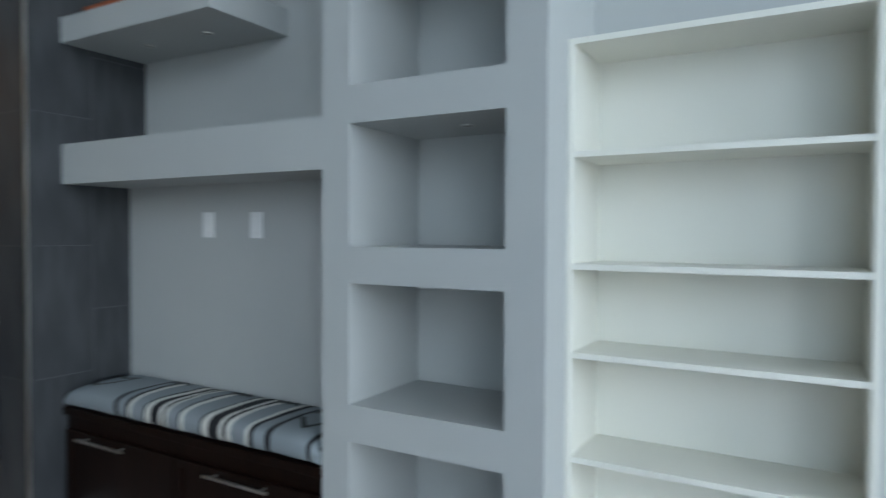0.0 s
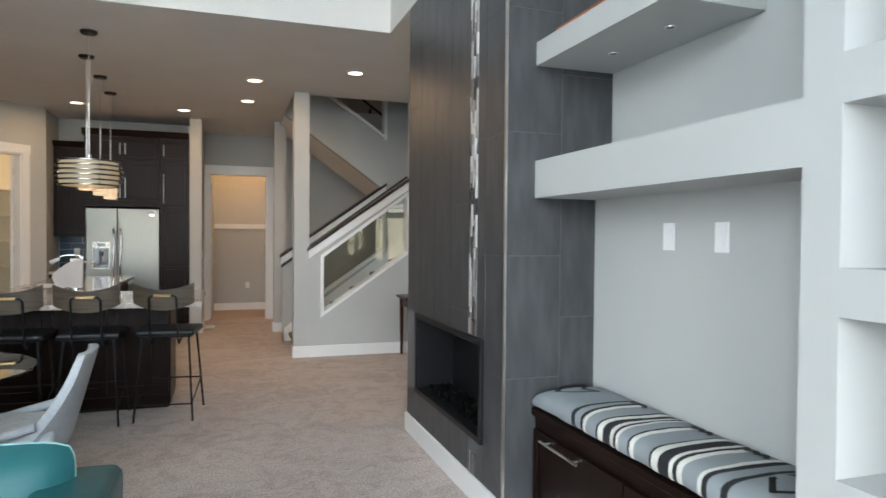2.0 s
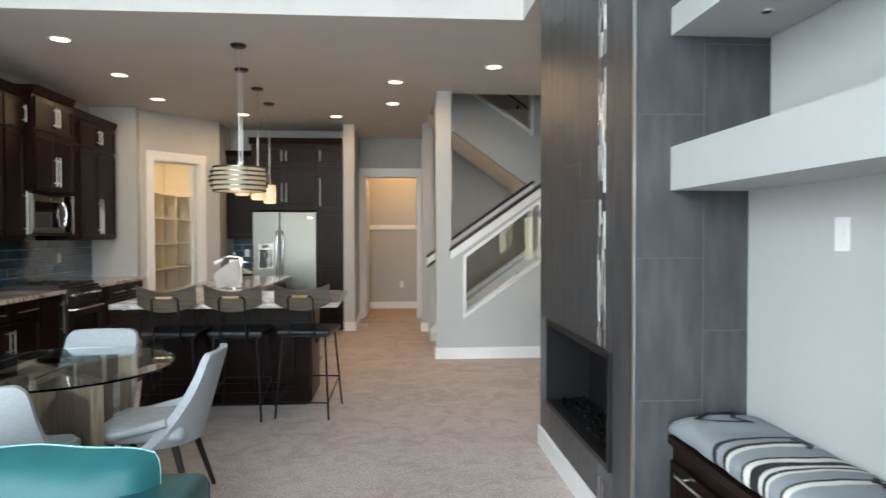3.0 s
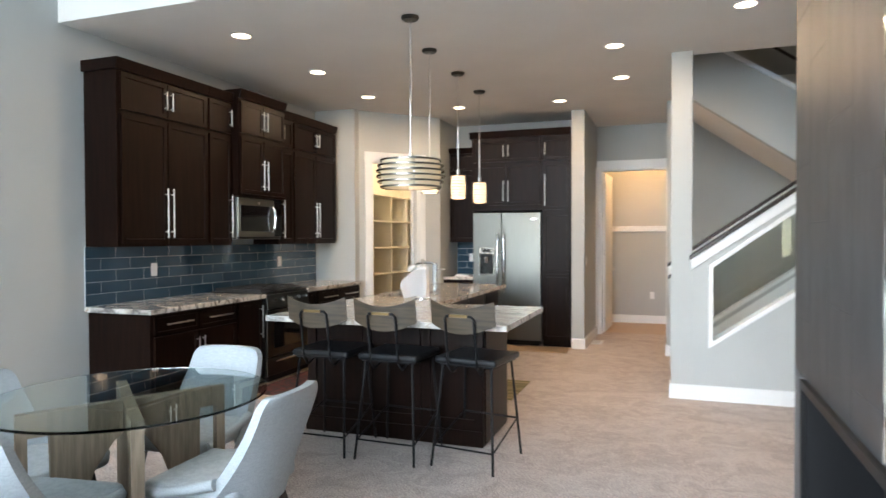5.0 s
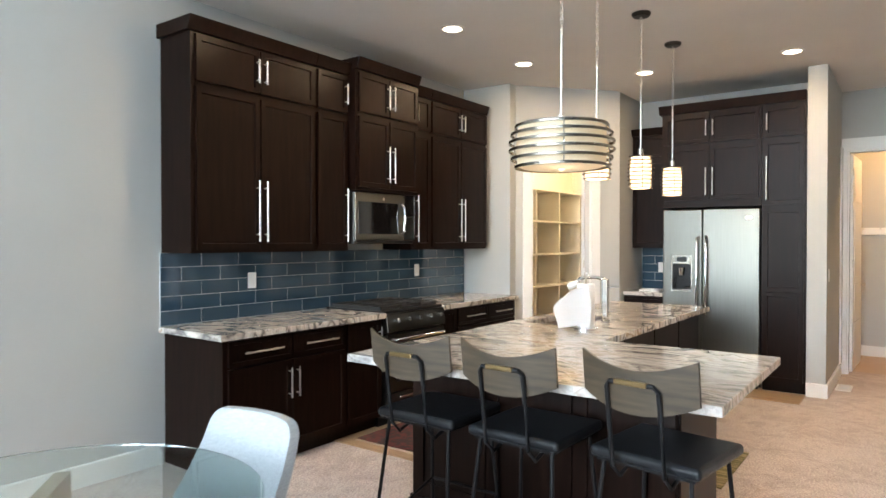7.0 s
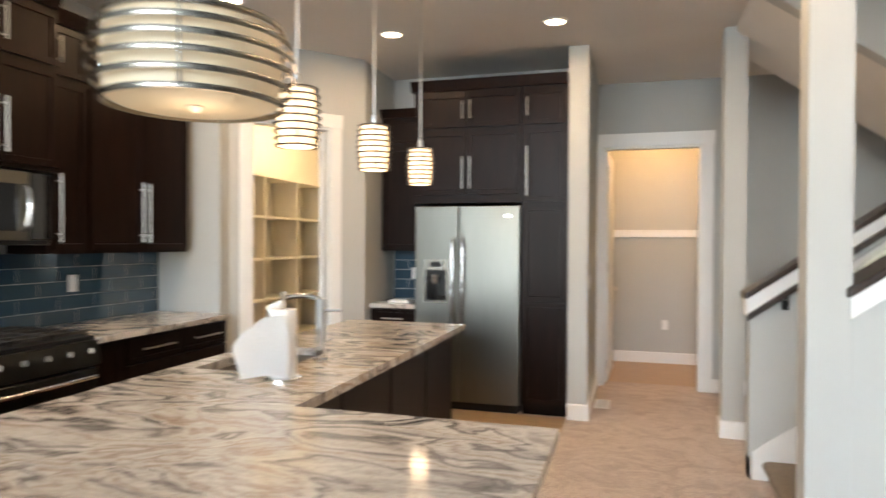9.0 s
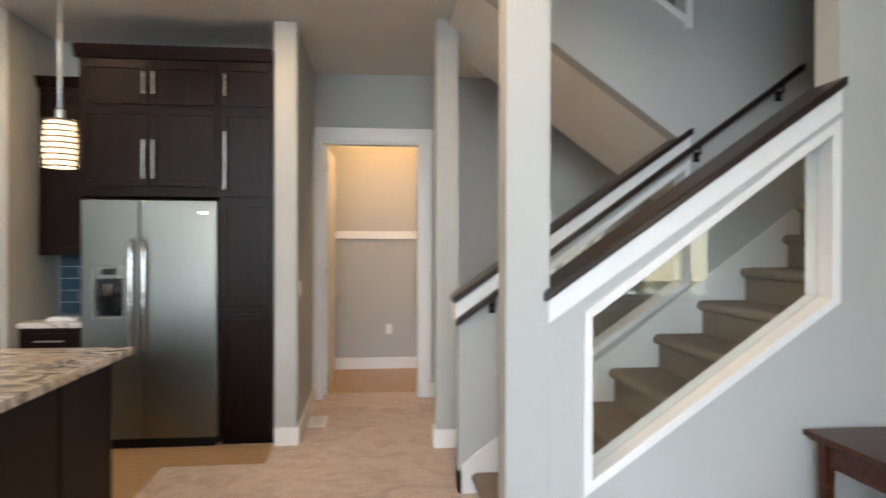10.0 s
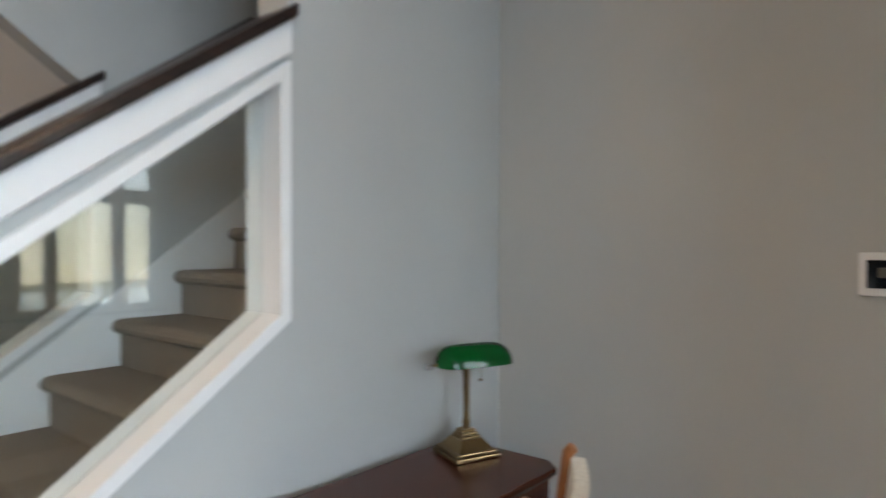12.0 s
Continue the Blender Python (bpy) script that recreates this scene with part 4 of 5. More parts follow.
def fridge(m):
    """Faces -y; x runs along its width."""
    t = thing("refrigerator", "slate stainless side-by-side refrigerator with ice dispenser", "refrigerator", m)
    w, h = 0.95, 1.805
    part("body", box(0, w, 0.06, 0.72, 0.02, h - 0.015, 0.004), BLACK, t)
    part("grille", box(0.02, w - 0.02, 0.03, 0.06, 0.01, 0.075), BLACK, t)
    s = 0.405
    left = part("freezer_door", box(0.003, s - 0.003, 0, 0.058, 0.08, h, 0.010, 3), DARK_STEEL, t, "slate stainless freezer door with dispenser")
    right = part("door", box(s + 0.003, w - 0.003, 0, 0.058, 0.08, h, 0.010, 3), DARK_STEEL, t)
    for d, x in ((left, s - 0.045), (right, s + 0.045)):
        bm = bmesh.new()
        pipe(bm, [(x, 0, 0.70), (x, -0.045, 0.73), (x, -0.06, 0.85), (x, -0.06, 1.42), (x, -0.045, 1.50), (x, 0, 1.53)], 0.013)
        part("handle", bm, CHROME, d)
    frame_ = bmesh.new()
    for b in ((0.09, 0.31, 1.24, 1.33), (0.09, 0.105, 0.95, 1.24), (0.295, 0.31, 0.95, 1.24), (0.105, 0.295, 0.95, 0.97)):
        cube(frame_, b[0], b[1], -0.008, 0.0, b[2], b[3])
    part("dispenser_frame", frame_, RING, left)
    part("dispenser_recess", box(0.106, 0.294, -0.002, -0.0005, 0.971, 1.239), BLACK_GLASS, left)
    part("dispenser_screen", box(0.15, 0.25, -0.011, -0.0085, 1.265, 1.31), BLACK_GLASS, left)
    part("dispenser_spout", rod(bmesh.new(), (0.2, -0.02, 1.12), (0.2, -0.02, 1.2), 0.02, 0.03), CHROME, left)
    part("badge", box(w - 0.13, w - 0.08, -0.002, -0.0003, h - 0.10, h - 0.085), CHROME, right)


fridge(pose(-1.785, 10.225, 0))


def island():
    t = thing("kitchen_island", "espresso stained L-shaped kitchen island with panelled back", "kitchen island")
    body = box(-1.80, -0.40, 5.98, 6.62, 0.0, 0.874)
    part("bar_body", body, WOOD, t)
    part("main_body", box(-1.85, -1.10, 6.622, 9.0, 0.0, 0.874), WOOD, t)
    part("base_rail", box(-1.81, -0.395, 5.962, 5.979, 0.0, 0.11, 0.003), WOOD, t)
    for k in range(3):
        x = -1.78 + k * 0.465
        fr = bmesh.new()
        a, b, c, d, r = x, x + 0.45, 0.13, 0.86, 0.06
        for q in ((a, a + r, c, d), (b - r, b, c, d), (a + r, b - r, c, c + r), (a + r, b - r, d - r, d)):
            cube(fr, q[0], q[1], 5.966, 5.979, q[2], q[3])
        part("back_panel", fr, WOOD, t)
    for k in range(4):
        y = 6.66 + k * 0.58
        side = part("side_panel", box(-1.099, -1.085, y, y + 0.56, 0.12, 0.86, 0.003), WOOD, t)
    part("end_panel", box(-0.399, -0.385, 6.0, 6.60, 0.02, 0.86, 0.003), WOOD, t)
    top = thing("island_countertop", "L-shaped polished granite countertop with swirling brown veins", "countertop")
    bm = bmesh.new()
    sx0, sx1, sy0, sy1 = -1.80, -1.42, 7.20, 7.86
    cube(bm, -1.894, -0.126, 5.57, 6.74, 0.875, 0.915)
    part("bar_slab", bevelled(bm, 0.004), GRANITE, top)
    bm = bmesh.new()
    for b in ((-1.9, -1.03, 6.7405, sy0), (-1.9, sx0, sy0, sy1), (sx1, -1.03, sy0, sy1), (-1.9, -1.03, sy1, 9.1)):
        cube(bm, b[0], b[1], b[2], b[3], 0.875, 0.915)
    bmesh.ops.remove_doubles(bm, verts=bm.verts, dist=0.0001)
    part("main_slab", bm, GRANITE, top)
    sink = thing("sink", "undermounted dark steel sink in the island", "sink")
    b = bmesh.new()
    w = 0.004
    z0 = 0.70
    cube(b, sx0 - w, sx1 + w, sy0 - w, sy1 + w, z0 - w, z0)
    cube(b, sx0 - w, sx0, sy0 - w, sy1 + w, z0, 0.874), cube(b, sx1, sx1 + w, sy0 - w, sy1 + w, z0, 0.874)
    cube(b, sx0, sx1, sy0 - w, sy0, z0, 0.874), cube(b, sx0, sx1, sy1, sy1 + w, z0, 0.874)
    part("basin", b, DARK_STEEL, sink)
    part("drain", lathe(bmesh.new(), [(0, z0 + 0.003), (0.04, z0 + 0.003), (0.045, z0 + 0.001)], 20, ((sx0 + sx1) / 2, (sy0 + sy1) / 2)), CHROME, sink)


island()


def faucet(x, y):
    t = thing("faucet", "chrome square-post kitchen faucet beside the sink", "faucet", pose(x, y, 0.915))
    part("base", lathe(bmesh.new(), [(0, 0), (0.032, 0), (0.032, 0.012), (0.024, 0.02), (0.024, 0.03)], 20), CHROME, t)
    part("post", box(-0.02, 0.02, -0.02, 0.02, 0.02, 0.30, 0.006, 3), CHROME, t)
    arc = [(0.0, 0, 0.285)] + [(-0.10 + 0.10 * math.cos(a), 0, 0.285 + 0.025 * math.sin(a)) for a in [radians(d) for d in range(20, 161, 20)]] + [(-0.205, 0, 0.272)]
    part("spout", pipe(bmesh.new(), arc, 0.012), CHROME, t)
    part("spray_head", rod(bmesh.new(), (-0.20, 0, 0.273), (-0.275, 0, 0.235), 0.018, 0.025, 16), WHITE, t)
    part("lever", box(0.02, 0.10, -0.006, 0.006, 0.24, 0.252, 0.003), CHROME, t)


faucet(-1.33, 7.52)


def paper_towel(x, y):
    t = thing("paper_towel_holder", "white paper towel roll on a stand with loose sheet", "paper towel", pose(x, y, 0.915))
    part("stand_base", lathe(bmesh.new(), [(0, 0), (0.075, 0), (0.075, 0.008), (0.07, 0.012), (0, 0.012)], 28), CHROME, t)
    part("rod", lathe(bmesh.new(), [(0.007, 0.012), (0.007, 0.33), (0.014, 0.34), (0.012, 0.36), (0, 0.365)], 14), HANDLE, t)
    part("roll", lathe(bmesh.new(), [(0.02, 0.014), (0.052, 0.014), (0.055, 0.02), (0.055, 0.285), (0.052, 0.29), (0.02, 0.29)], 32), PAPER, t)
    bm = bmesh.new()
    rows = []
    for j in range(13):
        f = j / 12
        z = 0.275 - 0.245 * f
        reach = 0.01 + 0.15 * math.sin(min(f * 1.7, 1.0) * math.pi / 2) * (1 - 0.55 * max(0, f - 0.45))
        row = []
        for i in range(9):
            g = i / 8
            row.append(bm.verts.new((0.05 - (reach + 0.10) * g + 0.012 * math.sin(6 * g + 3 * f), -0.075 + 0.015 * math.sin(g * 5 + f * 2), z - 0.03 * g * g)))
        rows.append(row)
    for a, b in zip(rows, rows[1:]):
        for i in range(8):
            fc = bm.faces.new((a[i], a[i + 1], b[i + 1], b[i]))
            fc.smooth = True
    bmesh.ops.solidify(bm, geom=bm.faces[:], thickness=0.0015)
    part("loose_sheet", bm, PAPER, t)


paper_towel(-1.30, 7.12)


def stool():
    """A bar stool; the sitter looks to +y, the back is at -y."""
    t = thing("bar_stool", "black leather bar stool with curved walnut back beside the island", "bar stool", None, "bar stools at the island")
    seat = box(-0.215, 0.215, -0.19, 0.23, 0.655, 0.70, 0.018, 4)
    part("seat", seat, LEATHER, t)
    part("seat_pan", box(-0.19, 0.19, -0.17, 0.21, 0.643, 0.6545), BLACK, t)
    for sx in (-1, 1):
        part("leg", rod(bmesh.new(), (sx * 0.17, -0.15, 0.645), (sx * 0.215, -0.235, 0.0), 0.0085), BLACK, t)
        part("leg", rod(bmesh.new(), (sx * 0.17, 0.18, 0.645), (sx * 0.215, 0.245, 0.0), 0.0085), BLACK, t)
    ring = pipe(bmesh.new(), [(-0.205, -0.215, 0.13), (0.205, -0.215, 0.13)], 0.006)
    part("stretcher", ring, BLACK, t)
    part("footrest", pipe(bmesh.new(), [(-0.198, 0.22, 0.25), (0.198, 0.22, 0.25)], 0.007), BLACK, t)
    for sx in (-1, 1):
        part("stretcher", pipe(bmesh.new(), [(sx * 0.205, -0.215, 0.13), (sx * 0.198, 0.22, 0.25)], 0.006), BLACK, t)
    loop = [(-0.10, -0.05, 0.635), (-0.10, -0.16, 0.60), (-0.10, -0.215, 0.65), (-0.10, -0.245, 0.86), (-0.10, -0.262, 0.955), (-0.085, -0.268, 0.975), (0.085, -0.268, 0.975), (0.10, -0.262, 0.955), (0.10, -0.245, 0.86), (0.10, -0.215, 0.65), (0.10, -0.16, 0.60), (0.10, -0.05, 0.635)]
    part("back_frame", pipe(bmesh.new(), loop, 0.0085), BLACK, t)
    bm = bmesh.new()
    cols = []
    n = 16
    for i in range(n + 1):
        u = -1 + 2 * i / n
        x = 0.222 * u
        y = -0.245 + 0.045 * u * u
        ztop = 1.02 + 0.045 * u * u + 0.008 * abs(u)
        zbot = 0.86 + 0.055 * u * u
        cols.append([bm.verts.new((x, y + dy - (z - 0.9) * 0.12, z)) for dy, z in ((-0.006, zbot), (0.006, zbot), (0.006, ztop), (-0.006, ztop))])
    for a, b in zip(cols, cols[1:]):
        for k in range(4):
            f = bm.faces.new((a[k], a[(k + 1) % 4], b[(k + 1) % 4], b[k]))
            f.smooth = k in (1, 3)
    bm.faces.new(cols[0]), bm.faces.new(cols[-1][::-1])
    part("backrest", bm, WALNUT, t, "curved grey walnut backrest")
    part("clamp", box(-0.062, 0.062, -0.281, -0.262, 0.968, 0.987, 0.003), BRASS, t, "brass strip on the back frame")
    return t


first_stool = stool()
first_stool.matrix_world = pose(-1.425, 5.70, 0, 0, 0, 0)
copy_thing(first_stool, pose(-0.915, 5.70, 0, 0, 0, -2))
copy_thing(first_stool, pose(-0.37, 5.73, 0, 0, 0, -8))


def pendant(x, y, r, z0, z1, rings, label, group=""):
    """A ringed pendant: glowing inner shade in chrome hoops, on a rod and a chain."""
    t = thing("pendant_light", label, "pendant light", pose(x, y, 0), group)
    big = r > 0.15
    part("canopy", lathe(bmesh.new(), [(0, CEIL - 0.03), (0.055, CEIL - 0.028), (0.068, CEIL - 0.015), (0.068, CEIL - 0.001), (0, CEIL - 0.001)], 28), SLATE, t)
    inner = r * 0.86
    prof = [(0, z0), (inner * 0.86, z0), (inner * (0.88 if not big else 0.96), z0 + 0.01), (inner, (z0 + z1) / 2), (inner * (0.88 if not big else 0.96), z1 - 0.01), (0, z1 - 0.008)]
    if big:
        part("shade", lathe(bmesh.new(), prof, 40), DRUM_GLOW, t, "glowing cream fabric drum")
    else:
        part("shade", lathe(bmesh.new(), prof, 28), SHADE_GLOW, t, "glowing white glass cylinder")
    for k in range(rings):
        f = k / (rings - 1)
        z = z0 + 0.004 + (z1 - z0 - 0.008) * f
        bulge = r * (1 - 0.12 * (2 * f - 1) ** 2)
        h = 0.007 if big else 0.0036
        bulge += 0 if big else 0.008
        part("ring", lathe(bmesh.new(), [(bulge - 0.006, z - h), (bulge, z - h), (bulge + 0.002, z), (bulge, z + h), (bulge - 0.006, z + h), (bulge - 0.006, z - h)], 40 if big else 28), RING, t, "polished metal ring")
    for a in range(4):
        c, s = math.cos(a * math.pi / 2 + 0.5), math.sin(a * math.pi / 2 + 0.5)
        part("ring_post", rod(bmesh.new(), (c * r * 0.88, s * r * 0.88, z0), (c * r * 0.88, s * r * 0.88, z1), 0.003, n=6), CHROME, t)
    if big:
        part("finial", lathe(bmesh.new(), [(0, z0 - 0.018), (0.012, z0 - 0.014), (0.022, z0 - 0.004), (0.022, z0 - 0.0005)], 16), HANDLE, t)
    top = z1 + 0.48
    part("socket_cup", lathe(bmesh.new(), [(0.018, z1 - 0.006), (0.018, z1 + 0.05), (0.008, z1 + 0.06), (0.0, z1 + 0.06)], 16), HANDLE, t)
    part("stem", rod(bmesh.new(), (0, 0, z1 + 0.05), (0, 0, top), 0.0065, n=10), HANDLE, t)
    chain = bmesh.new()
    z, k = top, 0
    while z < CEIL - 0.03:
        link = []
        for i in range(8):
            a = i * math.tau / 8
            dx, dz = 0.009 * math.cos(a), 0.017 * math.sin(a)
            link.append((dx if k % 2 else 0, 0 if k % 2 else dx, z + 0.014 + dz))
        pipe(chain, link + link[:1], 0.0022, 5)
        z += 0.026
        k += 1
    part("chain", chain, HANDLE, t)
    return t


pendant(-1.03, 6.20, 0.262, 1.842, 2.05, 6, "large drum pendant with polished metal rings over the bar", "pendants over the island")
for x, y in ((-1.20, 7.05), (-1.22, 7.90), (-1.25, 8.76)):
    pendant(x, y, 0.086, 1.86, 2.095, 9, "small cylinder pendant with thin metal rings over the island", "pendants over the island")
    lamp("pendant_lamp", "POINT", pose(x, y, 1.80), 2.2, (1.0, 0.72, 0.46), 0.06)
lamp("drum_lamp", "POINT", pose(-1.03, 6.21, 1.78), 2.4, (1.0, 0.76, 0.52), 0.12)

for x, y in DOWNLIGHTS:
    t = thing("recessed_light", "lit recessed ceiling light with white trim ring", "ceiling light", pose(x, y, CEIL), "recessed ceiling lights")
    part("trim_ring", lathe(bmesh.new(), [(0.072, -0.001), (0.095, -0.001), (0.093, -0.006), (0.074, -0.009), (0.072, -0.001)], 32), WHITE, t)
    part("lens", lathe(bmesh.new(), [(0, -0.004), (0.0715, -0.004), (0.0715, -0.001), (0, -0.001)], 32), LENS_GLOW, t, "warm glowing lens")


def rug(x0, x1, y0, y1, mat, label):
    t = thing("rug", label, "rug")
    part("mat", box(x0, x1, y0, y1, 0.006, 0.014, 0.003), mat, t)
    f = bmesh.new()
    k = x0 + 0.01
    while k < x1 - 0.01:
        cube(f, k, k + 0.006, y0 - 0.03, y0, 0.006, 0.009)
        k += 0.02
    part("fringe", f, CREAM, t)


rug(-2.95, -2.2, 6.75, 8.2, RUG, "dark red patterned rug on the kitchen floor")
rug(-1.02, -0.52, 7.3, 8.1, RUG2, "small olive striped rug beside the island")

# pantry shelves
SHELF_Z = (0.12, 0.525, 0.93, 1.325, 1.73, 2.125)
t = thing("pantry_shelving", "cream painted built-in pantry shelves on the long wall, all empty", "shelving")
for z in SHELF_Z:
    part("shelf", box(-3.615, -3.30, 9.62, PNW - 0.002, z - 0.022, z), CREAM_PAINT, t)
for y in (9.62, 10.22, 10.86, 11.5):
    for z0, z1 in zip((0.0,) + SHELF_Z, SHELF_Z):
        part("upright", box(-3.612, -3.303, y, y + 0.02, z0 + 0.0005, z1 - 0.0225), CREAM_PAINT, t)
t = thing("pantry_shelving", "cream painted pantry shelves across the end wall, all empty", "shelving")
for z in SHELF_Z:
    part("shelf", box(-3.298, -2.385, PNW - 0.32, PNW - 0.002, z - 0.022, z), CREAM_PAINT, t)
for x in (-2.85,):
    for z0, z1 in zip((0.0,) + SHELF_Z, SHELF_Z):
        part("upright", box(x, x + 0.02, PNW - 0.317, PNW - 0.003, z0 + 0.0005, z1 - 0.0225), CREAM_PAINT, t)
lamp("pantry_lamp", "AREA", look((-2.95, 10.7, CEIL - 0.02), (-2.95, 10.7, 0)), 50, (1.0, 0.75, 0.48), 0.3)
lamp("closet_lamp", "AREA", look((0.4, 12.5, CEIL - 0.02), (0.4, 12.5, 0)), 48, (1.0, 0.58, 0.26), 0.25)


# ---- nook, fireplace and bookcase ----


def bench():
    t = thing("bench_cabinet", "black-brown built-in bench cabinet with drawers under the nook", "bench cabinet")
    part("body", box(1.515, 1.84, 1.455, 3.012, 0.13, 0.565), WOOD, t)
    part("top", box(1.49, 1.84, 1.452, 3.014, 0.5655, 0.60, 0.003), WOOD, t)
    part("plinth", box(1.55, 1.84, 1.455, 3.012, 0.0, 0.13), WHITE, t)
    for a, b in ((1.47, 2.23), (2.236, 2.996)):
        fr = box(1.495, 1.5145, a, b, 0.14, 0.50)
        bmesh.ops.recalc_face_normals(fr, faces=fr.faces)
        face = [f for f in fr.faces if f.normal.x < -0.9]
        bmesh.ops.inset_region(fr, faces=face, thickness=0.05, depth=0)
        bmesh.ops.inset_region(fr, faces=face, thickness=0.003, depth=-0.010)
        d = part("drawer", fr, WOOD, t)
        far = b > 2.5
        y = 2.70 if far else 1.85
        bar_handle(d, (1.495, y - 0.17, 0.475), (1.495, y + 0.17, 0.475), (-1, 0, 0), 0.0065)


bench()
structure("trim_bench_base", box(1.47, 1.549, 1.455, 3.0, 0.0, 0.12, 0.003), WHITE)


def cushion():
    t = thing("bench_cushion", "grey blanket with black and white stripes on the bench", "cushion", pose(1.675, 1.46, 0.60))
    bm = bmesh.new()
    ny, nx = 60, 16
    length, half = 1.545, 0.185
    rings = []
    for j in range(ny + 1):
        v = j / ny
        y = v * length
        ring = []
        tuft = 0.010 * abs(math.sin(v * math.pi * 5))
        end = min(1.0, (v * 16) ** 0.5, ((1 - v) * 16) ** 0.5)
        for i in range(24):
            a = i / 24 * math.tau
            cx, cz = math.cos(a), math.sin(a)
            px = half * math.copysign(abs(cx) ** 0.45, cx)
            pz = 0.052 * math.copysign(abs(cz) ** 0.6, cz) * (0.55 + 0.45 * end)
            if cz > 0:
                pz += tuft * (1 - (px / half) ** 2) + 0.004 * noise.noise(Vector((px * 9, y * 7, 0)))
            ring.append(bm.verts.new((px - 0.008 * (1 if cx < 0 else 0) * abs(math.sin(v * 22)), y, 0.052 * (0.55 + 0.45 * end) + pz)))
        rings.append(ring)
    for a, b in zip(rings, rings[1:]):
        for i in range(24):
            f = bm.faces.new((a[i], a[(i + 1) % 24], b[(i + 1) % 24], b[i]))
            f.smooth = True
    bm.faces.new(rings[0][::-1]), bm.faces.new(rings[-1])
    part("blanket", bm, BLANKET, t)
    fr = bmesh.new()
    for k in range(40):
        x = -0.17 + 0.0087 * k
        rod(fr, (x, 0.004, 0.07), (x + 0.002, -0.002 if k % 2 else 0.0, 0.012), 0.002, n=5)
    part("fringe", fr, BLACK, t)
    for pts in ([(-0.13, 1.40), (-0.05, 1.47), (0.06, 1.47), (0.02, 1.40), (0.06, 1.34), (-0.06, 1.36), (-0.13, 1.40)], [(-0.12, 0.12), (-0.04, 0.2), (0.08, 0.2), (0.03, 0.13), (0.08, 0.07), (-0.04, 0.08), (-0.12, 0.12)]) + tuple([(0.09 + 0.02 * (k % 2), y + 0.022 * k) for k in range(6)] for y in (0.35, 0.62, 1.02)):
        bm = bmesh.new()
        for p, q in zip(pts, pts[1:]):
            d = Vector((q[0] - p[0], q[1] - p[1], 0)).normalized() * 0.010
            s = Vector((-d.y, d.x, 0))
            zz = 0.115
            vs = [bm.verts.new((p[0] + s.x * k - d.x, p[1] + s.y * k - d.y, zz - abs(p[0]) * 0.03)) for k in (-1, 1)] + [bm.verts.new((q[0] + s.x * k + d.x, q[1] + s.y * k + d.y, zz - abs(q[0]) * 0.03)) for k in (1, -1)]
            bm.faces.new(vs)
        bmesh.ops.solidify(bm, geom=bm.faces[:], thickness=0.004)
        part("woven_motif", bm, BLACK, t)


cushion()


def bookcase():
    t = thing("bookcase", "empty white laminate bookcase beside the niche column", "bookcase")
    x0, x1, y0, y1, h = 1.665, 1.938, -0.172, 0.628, 2.012
    part("side_panel", box(x0, x1, y0, y0 + 0.018, 0, h, 0.001), LAMINATE, t)
    part("side_panel", box(x0, x1, y1 - 0.018, y1, 0, h, 0.001), LAMINATE, t)
    part("top", box(x0, x1, y0 + 0.018, y1 - 0.018, h - 0.018, h), LAMINATE, t)
    part("back", box(x1 - 0.004, x1, y0 + 0.018, y1 - 0.018, 0.0, h - 0.018), LAMINATE, t)
    part("plinth", box(x0 + 0.02, x0 + 0.036, y0 + 0.018, y1 - 0.018, 0, 0.075), LAMINATE, t)
    for z in (0.075, 0.40, 0.725, 1.045, 1.315, 1.655):
        part("shelf", box(x0 + 0.003, x1 - 0.005, y0 + 0.0185, y1 - 0.0185, z, z + 0.018, 0.001), LAMINATE, t)


bookcase()


def fireplace():
    t = thing("fireplace_insert", "black linear gas fireplace insert with dark glass", "fireplace")
    x = 1.3385
    y0, y1, z0, z1 = 3.27, 4.52, 0.345, 0.905
    w = 0.035
    part("frame", box(x - 0.02, x, y0, y1, z1 - w, z1, 0.003), BLACK, t)
    part("frame", box(x - 0.02, x, y0, y1, z0, z0 + w, 0.003), BLACK, t)
    part("frame", box(x - 0.02, x, y0, y0 + w, z0 + w, z1 - w, 0.003), BLACK, t)
    part("frame", box(x - 0.02, x, y1 - w, y1, z0 + w, z1 - w, 0.003), BLACK, t)
    part("firebox", box(x + 0.26, x + 0.27, y0 + w, y1 - w, z0 + w, z1 - w), BLACK, t)
    for q in ((y0 + w - 0.01, y0 + w, z0, z1), (y1 - w, y1 - w + 0.01, z0, z1), (y0 + w, y1 - w, z0 + w - 0.01, z0 + w), (y0 + w, y1 - w, z1 - w, z1 - w + 0.01)):
        part("lining", box(x, x + 0.26, *q), BLACK, t)
    e = bmesh.new()
    rnd = random.Random(4)
    for k in range(200):
        px, py, s = x + rnd.uniform(0.04, 0.22), rnd.uniform(y0 + 0.06, y1 - 0.06), rnd.uniform(0.008, 0.016)
        bmesh.ops.create_icosphere(e, subdivisions=1, radius=s, matrix=Matrix.Translation((px, py, z0 + w + s * 0.7 + rnd.random() * 0.015)))
    tagged(part("fire_glass", e, EMBER, t), kind="stuff")


structure("wall_chase", wall_with_holes("x", 1.3425, 1.62, 3.0225, 4.7775, 0, HIGH, [(3.30, 4.49, 0.375, 0.875)]), DARK_GROUT, "tall fireplace chase clad in dark slate tiles", "wall")
structure("wall_chase_core", box(1.6201, 1.94, 3.0225, 4.7775, 0, HIGH), DARK_GROUT)
fireplace()


